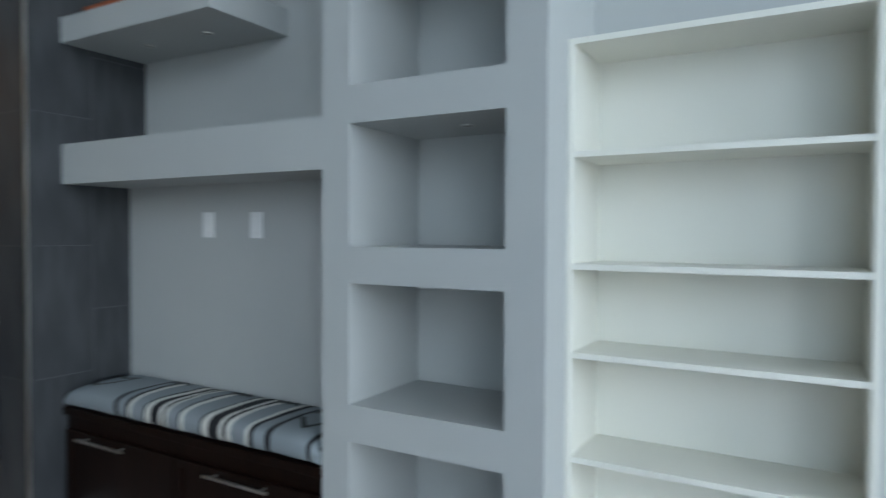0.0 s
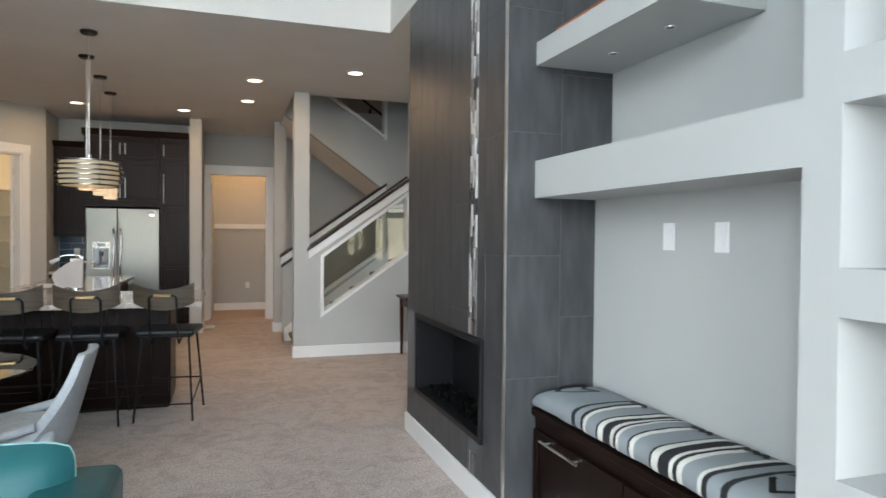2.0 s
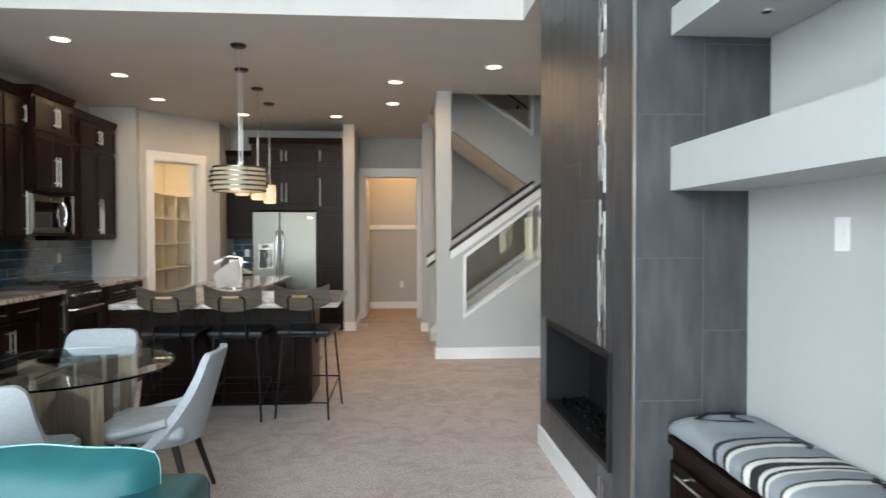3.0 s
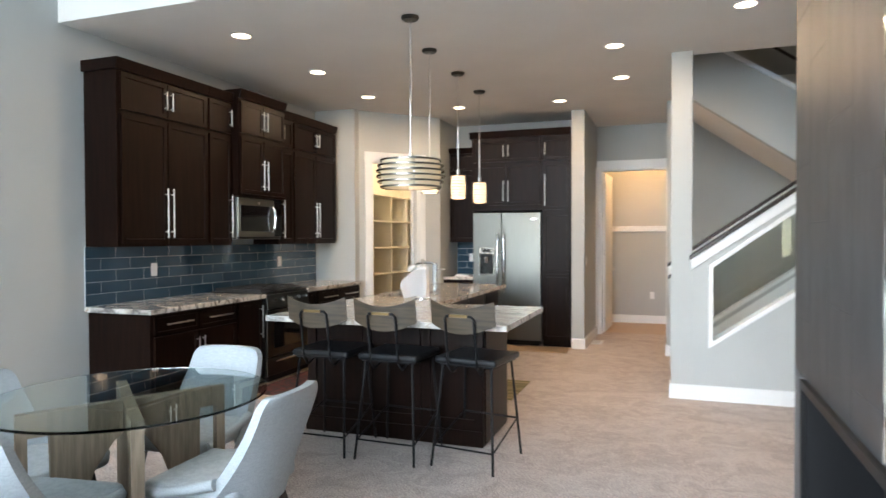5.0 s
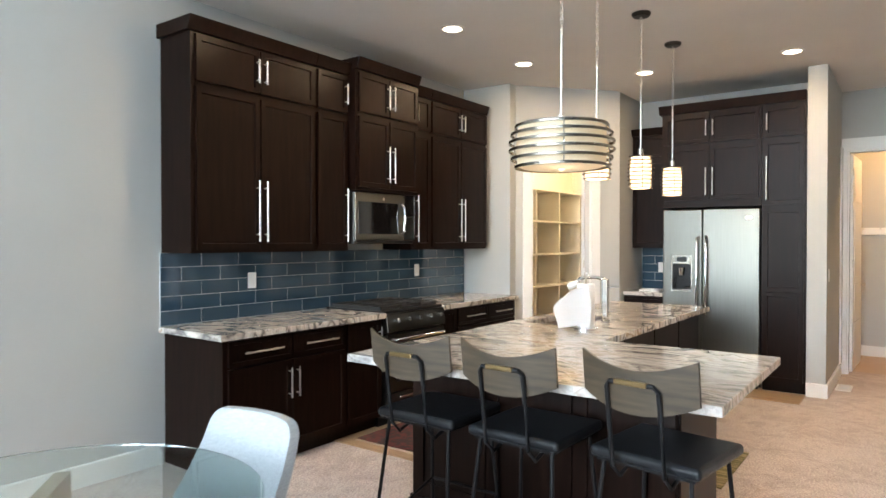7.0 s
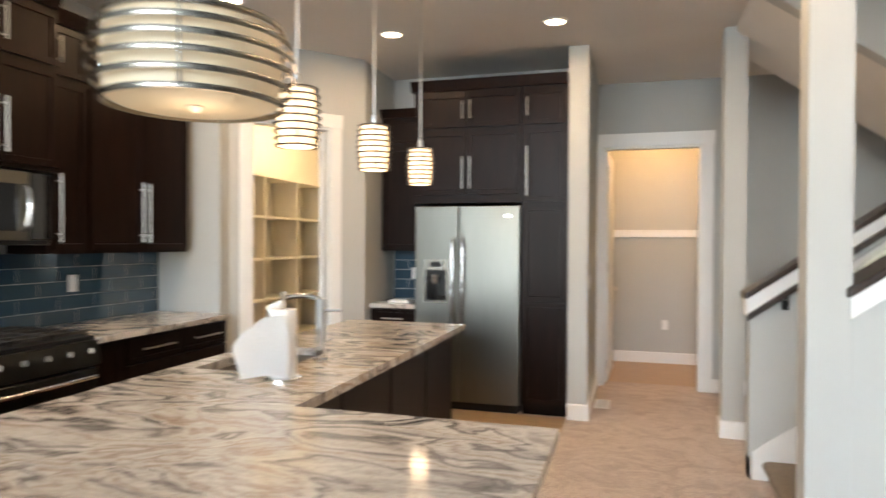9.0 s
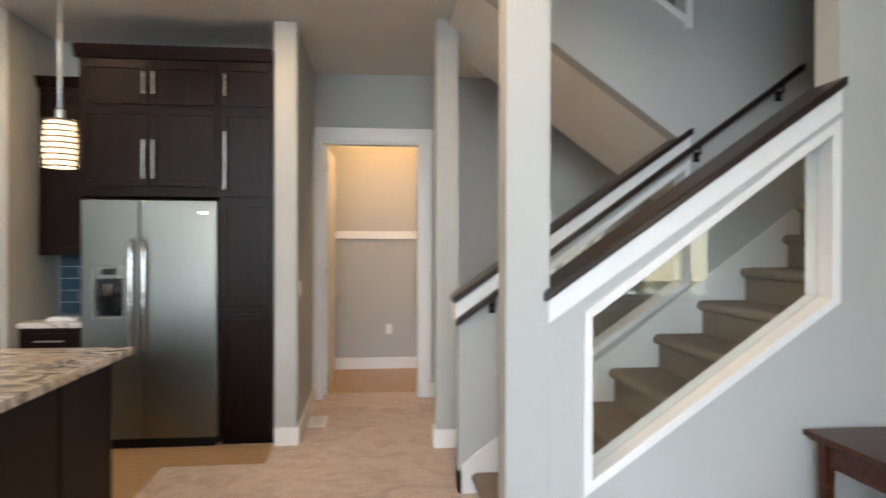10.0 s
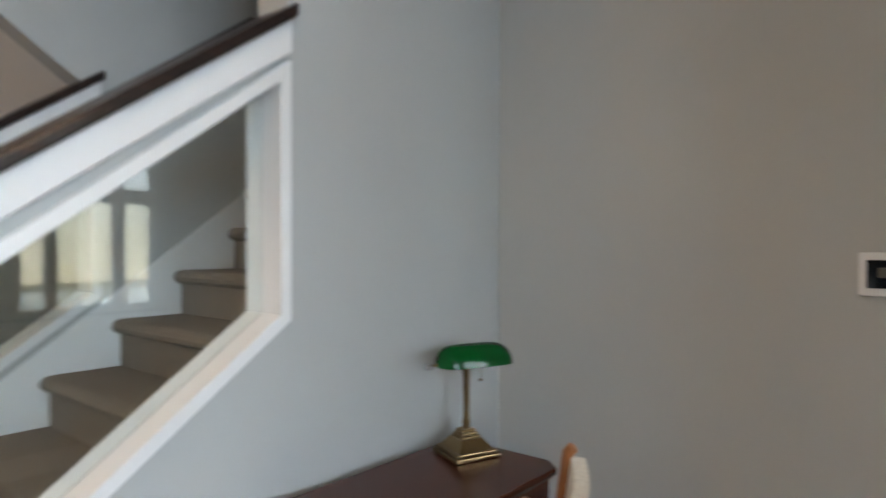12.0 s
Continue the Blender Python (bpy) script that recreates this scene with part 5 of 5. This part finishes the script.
def pot_light(x, y, z):
    t = thing("puck_light", "small round metal puck light under the shelf", "shelf light", pose(x, y, z), "shelf puck lights")
    part("ring", lathe(bmesh.new(), [(0.016, 0), (0.024, 0), (0.023, -0.004), (0.016, -0.004)], 20), HANDLE, t)
    part("lens", lathe(bmesh.new(), [(0, -0.003), (0.0155, -0.003), (0.0155, 0), (0, 0)], 20), DARK_STEEL, t)


for x, y in ((1.73, 2.70), (1.73, 2.30)):
    pot_light(x, y, 2.2949)
pot_light(1.72, 1.0, 1.7899)

t = thing("decor_tray", "orange-brown wooden tray on the high shelf", "tray")
part("tray", box(1.58, 1.86, 2.50, 2.97, 2.4105, 2.435, 0.006), ORANGE_WOOD, t)
part("rim", box(1.58, 1.60, 2.50, 2.97, 2.4355, 2.475, 0.003), ORANGE_WOOD, t)
t = thing("decor_bowl", "low white bowl with dark base stripes on the tray", "bowl")
part("body", lathe(bmesh.new(), [(0, 2.4355), (0.06, 2.4355), (0.07, 2.45), (0.08, 2.53), (0.075, 2.53), (0.06, 2.45), (0, 2.445)], 28, (1.76, 2.84)), WHITE, t)
for k in range(14):
    a = k / 14 * math.tau
    part("stripe", rod(bmesh.new(), (1.76 + 0.073 * math.cos(a), 2.84 + 0.073 * math.sin(a), 2.455), (1.76 + 0.079 * math.cos(a), 2.84 + 0.079 * math.sin(a), 2.51), 0.005, n=6), BLACK, t)

# ---- dining set ----


def dining_table(x, y):
    t = thing("dining_table", "round glass dining table on a crossed limed oak base", "dining table", pose(x, y, 0, 0, 0, 8))
    g = lathe(bmesh.new(), [(0, 0.738), (0.60, 0.738), (0.60, 0.75), (0, 0.75)], 96)
    top = part("tabletop", g, TABLE_GLASS, t, "clear glass disc with green edge")
    top.visible_shadow = False
    for k, turn in enumerate((132, 52)):
        h = 0.7375
        s = 0.43
        arch = [(-0.23, 0), (-0.225, 0.12), (-0.20, 0.30), (-0.145, 0.46), (-0.07, 0.57), (0.0, 0.60 + 0.03 * k), (0.07, 0.57), (0.145, 0.46), (0.20, 0.30), (0.225, 0.12), (0.23, 0)]
        outline = [(-s, h), (-s, 0), (-s + 0.04, 0), (-s + 0.04, h - 0.09), (-s + 0.12, h - 0.09), (-s + 0.13, 0)] + arch + [(s - 0.13, 0), (s - 0.12, h - 0.09), (s - 0.04, h - 0.09), (s - 0.04, 0), (s, 0), (s, h)]
        if k == 0:
            bm = prism(bmesh.new(), outline, "y", -0.024, 0.024)
        else:
            bm = prism(bmesh.new(), outline, "y", -0.0239, 0.0239)
            bmesh.ops.translate(bm, verts=bm.verts, vec=(0, 0, -0.0003))
        bmesh.ops.triangulate(bm, faces=[f for f in bm.faces if len(f.verts) > 4])
        bmesh.ops.rotate(bm, verts=bm.verts, cent=(0, 0, 0), matrix=Matrix.Rotation(radians(turn), 3, "Z"))
        bmesh.ops.translate(bm, verts=bm.verts, vec=(0.04, -0.08, 0))
        part("base_plank", bm, TABLE_WOOD, t)


dining_table(-1.50, 3.98)


def dining_chair():
    """An upholstered chair; the sitter looks to +y."""
    t = thing("dining_chair", "grey-blue tweed upholstered dining chair at the glass table", "dining chair", None, "dining chairs round the table")
    seat = box(-0.235, 0.235, -0.20, 0.26, 0.385, 0.47, 0.035, 4)
    for f in seat.faces:
        f.smooth = True
    part("seat", seat, GREY_FABRIC, t)
    bm = bmesh.new()
    rows = []
    nj, ni = 22, 14
    for j in range(nj + 1):
        v = j / 16 * 0.87 if j <= 16 else 0.87 + 0.13 * math.sin((j - 16) / 6 * math.pi / 2)
        z = 0.36 + 0.475 * v
        width = 0.262 - 0.045 * v
        lean = -0.20 - 0.14 * v
        r = 0.13
        if v > 1 - r:
            q = (v - (1 - r)) / r
            width -= 0.055 * (1 - math.sqrt(max(0, 1 - q * q)))
        wrap = 0.16 * (1 - v) ** 2.2 + 0.03
        thick = 0.032 - 0.014 * v
        row = []
        for side in (0, 1):
            for i in range(ni + 1):
                u = -1 + 2 * i / ni
                if side:
                    u = -u
                x = width * u
                y = lean + wrap * abs(u) ** 2.6 + (thick if side else -thick)
                row.append(bm.verts.new((x * (1 if not side else 0.97), y, z)))
        rows.append(row)
    n = len(rows[0])
    for a, b in zip(rows, rows[1:]):
        for i in range(n):
            f = bm.faces.new((a[i], a[(i + 1) % n], b[(i + 1) % n], b[i]))
            f.smooth = True
    for ring, flip in ((rows[0], True), (rows[-1], False)):
        for i in range(ni):
            q = (ring[i], ring[i + 1], ring[n - 2 - i], ring[n - 1 - i])
            f = bm.faces.new(q if not flip else q[::-1])
            f.smooth = True
    part("backrest", bm, GREY_FABRIC, t, "curved tweed backrest shell")
    for sx in (-1, 1):
        arm = bmesh.new()
        pipe(arm, [(sx * 0.25, -0.12, 0.50), (sx * 0.255, 0.0, 0.47), (sx * 0.25, 0.12, 0.44), (sx * 0.235, 0.22, 0.43)], 0.024, 10)
        part("side_wing", arm, GREY_FABRIC, t)
        for sy, ty in ((-0.13, -0.24), (0.18, 0.24)):
            part("leg", rod(bmesh.new(), (sx * 0.17, sy, 0.386), (sx * 0.225, ty, 0), 0.020, 0.013, 14), DARK_LEG, t)
    return t


first_chair = dining_chair()
first_chair.matrix_world = pose(-0.96, 3.97, 0, 0, 0, 92)
copy_thing(first_chair, pose(-1.57, 4.47, 0, 0, 0, 184))
copy_thing(first_chair, pose(-1.90, 3.76, 0, 0, 0, -84))
copy_thing(first_chair, pose(-1.45, 3.42, 0, 0, 0, 8))


def sofa():
    """A teal leather sofa whose back faces +y; its end arm is at +x."""
    t = thing("sofa", "teal leather sofa with pale stitched loose cushions", "sofa", pose(-0.29, 2.60, 0))
    part("base", box(-2.2, 0.0, -0.92, -0.02, 0.08, 0.42, 0.03, 3), TEAL, t)
    arm = box(-0.24, 0.0, -0.93, -0.03, 0.081, 0.665, 0.035, 4)
    for f in arm.faces:
        f.smooth = True
    part("arm", arm, TEAL, t)
    part("arm", box(-2.2, -1.96, -0.93, -0.03, 0.081, 0.665, 0.035, 4), TEAL, t)
    part("back_frame", box(-1.959, -0.241, -0.20, 0.0, 0.10, 0.64, 0.04, 4), TEAL, t)
    part("seam", pipe(bmesh.new(), [(-0.006, -0.9, 0.645), (-0.006, -0.06, 0.645), (-0.006, -0.035, 0.62), (-0.006, -0.032, 0.12)], 0.004, 6), TEAL, t)
    for k in range(2):
        x0, x1 = (-1.08, -0.125) if k == 0 else (-1.95, -1.085)
        bm = bmesh.new()
        nu, nv = 26, 14
        def point(i, j, s, depth=0.115):
            u, v = -1 + 2 * i / nu, -1 + 2 * j / nv
            edge = (max(0, 1 - abs(u) ** 4) * max(0, 1 - abs(v) ** 3)) ** 0.5
            wr = 0.007 * noise.noise(Vector((u * 5 + k * 9, v * 3, s)))
            cx, cz = (x0 + x1) / 2, 0.60
            x = cx + u * (x1 - x0) / 2 * (1 - 0.04 * abs(v) ** 6)
            z = cz + v * (0.19 - 0.035 * abs(u) ** 5) + 0.006 * math.sin(u * 8) * (v > 0.6)
            y = -0.17 + s * (depth * edge + 0.004) + wr * edge
            return (x, y + (z - 0.5) * 0.1, z)
        for s in (-1, 1):
            g = [[bm.verts.new(point(i, j, s)) for j in range(nv + 1)] for i in range(nu + 1)]
            for i in range(nu):
                for j in range(nv):
                    f = bm.faces.new((g[i][j], g[i + 1][j], g[i + 1][j + 1], g[i][j + 1]))
                    f.smooth = True
            if s == -1:
                keep = g
        border = lambda g: [g[i][0] for i in range(nu + 1)] + [g[nu][j] for j in range(1, nv + 1)] + [g[i][nv] for i in range(nu - 1, -1, -1)] + [g[0][j] for j in range(nv - 1, 0, -1)]
        a, b = border(keep), border(g)
        for i in range(len(a)):
            j = (i + 1) % len(a)
            bm.faces.new((a[i], a[j], b[j], b[i]))
        c = part("back_cushion", bm, TEAL, t)
        pts = [point(i, nv, 1) for i in range(nu + 1)] + [point(nu, j, 1) for j in range(nv - 1, -1, -1)]
        part("stitching", pipe(bmesh.new(), [(p[0], p[1] + 0.004, p[2] + 0.001) for p in pts], 0.0028, 6), THREAD, c, "pale teal welt stitching")
    for k in range(2):
        x0 = -1.95 + 0.86 * k
        part("seat_cushion", box(x0, x0 + 0.85, -0.95, -0.28, 0.42, 0.53, 0.04, 4), TEAL, t)
    for x in (-2.1, -0.1):
        for y in (-0.82, -0.12):
            part("foot", rod(bmesh.new(), (x, y, 0.08), (x, y, 0), 0.025, 0.018), TABLE_WOOD, t)


sofa()

# ---- hall ----


def panel_door(m, w, h):
    """A white panelled door leaf hinged at its origin, running along +x."""
    t = thing("interior_door", "white panelled door standing open into the closet", "door", m)
    bm = box(0, w, 0, 0.035, 0.01, h, 0.002)
    leaf = part("leaf", bm, WHITE, t)
    for k in range(5):
        z0 = 0.2 + k * (h - 0.28) / 5
        for y in (-0.006, 0.035):
            part("panel", box(0.11, w - 0.11, y, y + 0.006, z0, z0 + (h - 0.28) / 5 - 0.08, 0.003), WHITE, leaf)
    for z in (0.2, h / 2, h - 0.2):
        part("hinge", rod(bmesh.new(), (-0.006, 0.0, z - 0.045), (-0.006, 0.0, z + 0.045), 0.007), HANDLE, t)
    for y, s in ((-0.0, -1), (0.035, 1)):
        part("door_knob", rod(bmesh.new(), (w - 0.06, y, 0.95), (w - 0.06, y + s * 0.05, 0.95), 0.012, 0.026, 16), HANDLE, t)


panel_door(pose(-0.165, 11.815, 0, 0, 0, 88), 0.86, 2.45)
panel_door(PANTRY @ pose(P_HOLE[1] - 0.022, 0.125, 0, 0, 0, 36), 0.64, 2.45)
bpy.data.objects["interior_door.001"]["label"] = "white panelled door standing open into the pantry"
t = thing("coat_rail", "white coat hook rail on the closet wall", "coat rail")
part("board", box(-0.6, 1.6, 13.18, 13.2, 1.56, 1.65, 0.003), WHITE, t)
for k in range(12):
    x = -0.5 + 0.18 * k
    part("hook", pipe(bmesh.new(), [(x, 13.178, 1.63), (x, 13.13, 1.625), (x, 13.12, 1.645)], 0.006, 8), HANDLE, t)
t = thing("door_frame_side", "white door casing along the hall wall", "door frame")
part("jamb_casing", box(-0.2695, -0.25, 11.53, 11.64, BH, 2.5, 0.002), WHITE, t)
t["kind"] = "structure"


def floor_vent(m):
    t = thing("floor_vent", "white metal floor vent in the hall carpet", "floor vent", m)
    part("frame", box(-0.07, 0.07, -0.16, 0.16, 0, 0.006, 0.002), WHITE, t)
    for k in range(12):
        part("slat", box(-0.05, 0.05, -0.14 + k * 0.024, -0.13 + k * 0.024, 0.0062, 0.009), HANDLE, t)


floor_vent(pose(-0.17, 10.86, 0.001))

# ---- den ----


def desk():
    t = thing("desk", "dark cherry writing desk against the stair wall", "desk")
    y0, y1, x0, x1 = 7.375, 7.845, 2.045, 2.98
    outline = [(x0, y0), (x1 - 0.05, y0), (x1, y0 + 0.06), (x1, y1 - 0.06), (x1 - 0.05, y1), (x0, y1)]
    part("tabletop", bevelled(prism(bmesh.new(), outline, "z", 0.705, 0.73), 0.006, 3), CHERRY, t)
    part("edge_band", bevelled(prism(bmesh.new(), [(x0 + 0.012, y0 + 0.012), (x1 - 0.06, y0 + 0.012), (x1 - 0.012, y0 + 0.07), (x1 - 0.012, y1 - 0.07), (x1 - 0.06, y1 - 0.012), (x0 + 0.012, y1 - 0.012)], "z", 0.694, 0.7045), 0.003), CHERRY, t)
    part("apron", box(x0 + 0.05, x1 - 0.05, y0 + 0.04, y1 - 0.04, 0.60, 0.6935), CHERRY, t)
    for x in (x0 + 0.06, x1 - 0.06):
        for y in (y0 + 0.06, y1 - 0.06):
            b = bmesh.new()
            rod(b, (x, y, 0.69), (x, y, 0.0), 0.033, 0.018, 4)
            bmesh.ops.rotate(b, verts=b.verts, cent=(x, y, 0), matrix=Matrix.Rotation(radians(45), 3, "Z"))
            for f in b.faces:
                f.smooth = False
            part("leg", b, CHERRY, t)
    d = part("drawer", box(x0 + 0.3, x1 - 0.3, y0 + 0.028, y0 + 0.039, 0.612, 0.682, 0.002), CHERRY, t)
    part("drawer_knob", lathe(bmesh.new(), [(0, -0.012), (0.012, -0.01), (0.012, 0.01), (0, 0.012)], 14, (0, 0)), BRASS, d).location = (2.515, y0 + 0.015, 0.647)


desk()


def banker_lamp(m):
    t = thing("banker_lamp", "brass banker lamp with green glass shade on the desk", "desk lamp", m)
    z = 0.0
    for w, h in ((0.088, 0.016), (0.080, 0.012)):
        part("base_step", box(-w, w, -w, w, z, z + h, 0.004), BRASS, t)
        z += h
    slope_ = bmesh.new()
    lo = [slope_.verts.new((x, y, z)) for x, y in ((-0.07, -0.07), (0.07, -0.07), (0.07, 0.07), (-0.07, 0.07))]
    hi = [slope_.verts.new((x, y, z + 0.035)) for x, y in ((-0.042, -0.042), (0.042, -0.042), (0.042, 0.042), (-0.042, 0.042))]
    slope_.faces.new(lo), slope_.faces.new(hi)
    for k in range(4):
        slope_.faces.new((lo[k], lo[(k + 1) % 4], hi[(k + 1) % 4], hi[k]))
    part("base_slope", slope_, BRASS, t)
    z += 0.035
    for w, h in ((0.038, 0.010), (0.032, 0.010), (0.026, 0.010)):
        part("base_step", box(-w, w, -w, w, z, z + h, 0.003), BRASS, t)
        z += h
    part("column", lathe(bmesh.new(), [(0.013, z), (0.016, z + 0.02), (0.012, z + 0.04), (0.012, 0.29), (0.016, 0.30), (0, 0.31)], 18), BRASS, t)
    sh = bmesh.new()
    rings = []
    for i in range(17):
        u = -1 + 2 * i / 16
        r = 0.062 * (max(0.02, 1 - abs(u) ** 5)) ** 0.5
        rings.append([sh.verts.new((0.15 * u + 0.03, r * 1.15 * math.cos(a), 0.315 + 0.075 * (r / 0.062) * math.sin(a))) for a in [math.pi * q / 12 for q in range(13)]])
    for a, b in zip(rings, rings[1:]):
        for k in range(12):
            f = sh.faces.new((a[k], a[k + 1], b[k + 1], b[k]))
            f.smooth = True
    bmesh.ops.solidify(sh, geom=sh.faces[:], thickness=0.004)
    part("shade", sh, GREEN_GLASS, t, "glossy green glass shade")
    part("shade_knob", lathe(bmesh.new(), [(0, -0.014), (0.014, -0.01), (0.014, 0.01), (0, 0.014)], 14), CHROME, t).location = (-0.150, 0, 0.322)
    part("shade_arm", pipe(bmesh.new(), [(-0.15, 0, 0.322), (-0.05, 0, 0.328), (0, 0, 0.30)], 0.005, 8), BRASS, t)
    part("pull_chain", rod(bmesh.new(), (0.06, 0, 0.33), (0.06, 0, 0.26), 0.0015, n=6), BRASS, t)
    part("chain_bead", lathe(bmesh.new(), [(0, 0.25), (0.006, 0.253), (0.006, 0.261), (0, 0.264)], 10, (0.06, 0)), BRASS, t)


banker_lamp(pose(2.845, 7.69, 0.73, 0, 0, -22))


def desk_chair(m):
    """The sitter looks to +y."""
    t = thing("desk_chair", "wooden desk chair with cream padded back at the desk", "chair", m)
    part("seat", box(-0.23, 0.23, -0.22, 0.22, 0.42, 0.47, 0.02, 3), CREAM, t)
    part("seat_frame", box(-0.225, 0.225, -0.215, 0.215, 0.38, 0.4195), CHERRY, t)
    for sx in (-1, 1):
        part("back_post", pipe(bmesh.new(), [(sx * 0.22, -0.21, 0.0), (sx * 0.22, -0.22, 0.45), (sx * 0.232, -0.27, 0.84), (sx * 0.232, -0.285, 0.855)], 0.019, 12), material("amber_wood_%d" % (sx + 1), (0.28, 0.10, 0.03), 0.35, second=(0.34, 0.13, 0.045), scale=8), t)
        part("leg", rod(bmesh.new(), (sx * 0.2, 0.19, 0.40), (sx * 0.2, 0.2, 0), 0.02, 0.015), CHERRY, t)
    bm = bmesh.new()
    rows = []
    for j in range(9):
        z = 0.50 + 0.33 * j / 8
        row = []
        for side in (0, 1):
            for i in range(13):
                u = -1 + i / 6
                u = -u if side else u
                dip = -0.045 * (1 - u * u) * (j / 8) ** 3
                row.append(bm.verts.new((u * 0.225, -0.25 - 0.05 * j / 8 - 0.05 * (1 - u * u) + (0.022 if side else -0.022), z + dip)))
        rows.append(row)
    for a, b in zip(rows, rows[1:]):
        for i in range(26):
            f = bm.faces.new((a[i], a[(i + 1) % 26], b[(i + 1) % 26], b[i]))
            f.smooth = True
    for ring in (rows[0], rows[-1]):
        for i in range(12):
            bm.faces.new((ring[i], ring[i + 1], ring[24 - i], ring[25 - i]))
    part("backrest", bm, CREAM, t, "cream padded curved backrest")


desk_chair(pose(2.50, 7.46, 0, 0, 0, 15))


def thermostat(m):
    t = thing("thermostat", "white framed thermostat with dark screen on the wall", "thermostat", m)
    part("frame", box(0, 0.022, -0.08, 0.08, -0.065, 0.065, 0.006, 3), WHITE, t)
    part("screen", box(0.0222, 0.024, -0.058, 0.058, -0.042, 0.042), BLACK_GLASS, t)
    part("dial", box(0.0242, 0.0246, -0.03, 0.03, -0.01, 0.02), DARK_STEEL, t)


thermostat(E_(3.349, 6.50, 1.383))

# ---- tiles, last ----
tiled("wall_backsplash", pose(WEST, 0, 0), 5.585, 9.135, 0.915, 1.40, 0.305, 0.097, "blue glass subway tile backsplash with pale joints")
tiled("wall_backsplash_small", pose(-2.25, 10.948, 0, 0, 0, -90), 0.0, 0.45, 0.915, 1.40, 0.305, 0.097, "blue glass tile backsplash beside the fridge")


def chase_tiles():
    """Vertical porcelain tiles on the front and the near side of the chase."""
    holder = tagged(new("wall_chase_tiles"), "dark slate-coloured vertical tiles with thin joints", "wall tiles", kind="structure")
    shared = {}
    j = 0.0021

    def tile(m, w, h):
        key = (round(w, 3), round(h, 3))
        if w < 0.02 or h < 0.02:
            return
        if key not in shared:
            shared[key] = mesh_of("tile", box(-0.010, 0, j / 2, w - j / 2, j / 2, h - j / 2, 0.001, 1), SLATE_TILE)
        ob = new("tile", shared[key])
        ob.parent = holder
        ob.matrix_world = m

    def column(place, a, b, shift, holes=()):
        z = BH + 0.002
        first = True
        while z < HIGH:
            h = 0.61 - shift if first and shift else 0.61
            first = False
            top = min(z + h, HIGH)
            spans = [(z, top)]
            for (u0, u1, z0, z1) in holes:
                if a < u1 - 0.01 and b > u0 + 0.01:
                    spans = [s for lo, hi in spans for s in ((lo, min(hi, z0)), (max(lo, z1), hi)) if s[1] - s[0] > 0.02]
            for lo, hi in spans:
                tile(place(a, lo), b - a, hi - lo)
            z = top

    hole = [(3.27, 4.52, 0.345, 0.905)]
    front = lambda u, z: pose(1.351, u, z)
    edges = [(3.033, 3.385, 0.0)] + [(3.505 + k * 0.3166, 3.505 + (k + 1) * 0.3166, s) for k, s in enumerate((0.33, 0.12, 0.45, 0.22))]
    for a, b, s in edges:
        if a < 3.27:
            column(front, a, 3.268, s), column(front, 3.272, b, s, hole)
        else:
            column(front, a, b, s, hole)
    for k, s in enumerate((0.0, 0.31)):
        place2 = lambda u, z: Matrix.Translation((1.352 + u + 0.294, 3.031, z)) @ Matrix.Rotation(radians(90), 4, "Z")
        column(place2, k * 0.294, (k + 1) * 0.294, s)
    far = lambda u, z: Matrix.Translation((1.352 + u, 4.769, z)) @ Matrix.Rotation(radians(-90), 4, "Z")
    for k, s in enumerate((0.0, 0.31)):
        column(far, k * 0.294, (k + 1) * 0.294, s)


chase_tiles()


def mosaic_strip():
    holder = tagged(new("wall_mosaic"), "vertical strip of black, grey and white mosaic slivers", "mosaic", kind="structure")
    rnd = random.Random(11)
    meshes = [mesh_of("sliver", box(-0.011 - 0.0025 * k, 0, 0.001, 0.021, 0.001, h - 0.001, 0.001, 1), MOSAIC) for k, h in enumerate((0.06, 0.09, 0.12))]
    rest = bmesh.new()
    for c in range(5):
        z = 0.905 - rnd.random() * 0.001 + 0.002
        y = 3.392 + c * 0.0218
        for lo, hi in ((BH + 0.002, 0.343), (0.907, HIGH)):
            z = lo
            while z < hi - 0.12:
                k = rnd.randrange(3)
                if z < 3.9:
                    ob = new("sliver", meshes[k])
                    ob.parent = holder
                    ob.location = (1.351, y, z)
                else:
                    cube(rest, 1.339 - 0.002 * k, 1.351, y + 0.001, y + 0.021, z + 0.001, z + 0.059 + 0.03 * k)
                z += (0.06, 0.09, 0.12)[k]
    tagged(part("slivers", rest, MOSAIC, holder), kind="stuff")


mosaic_strip()
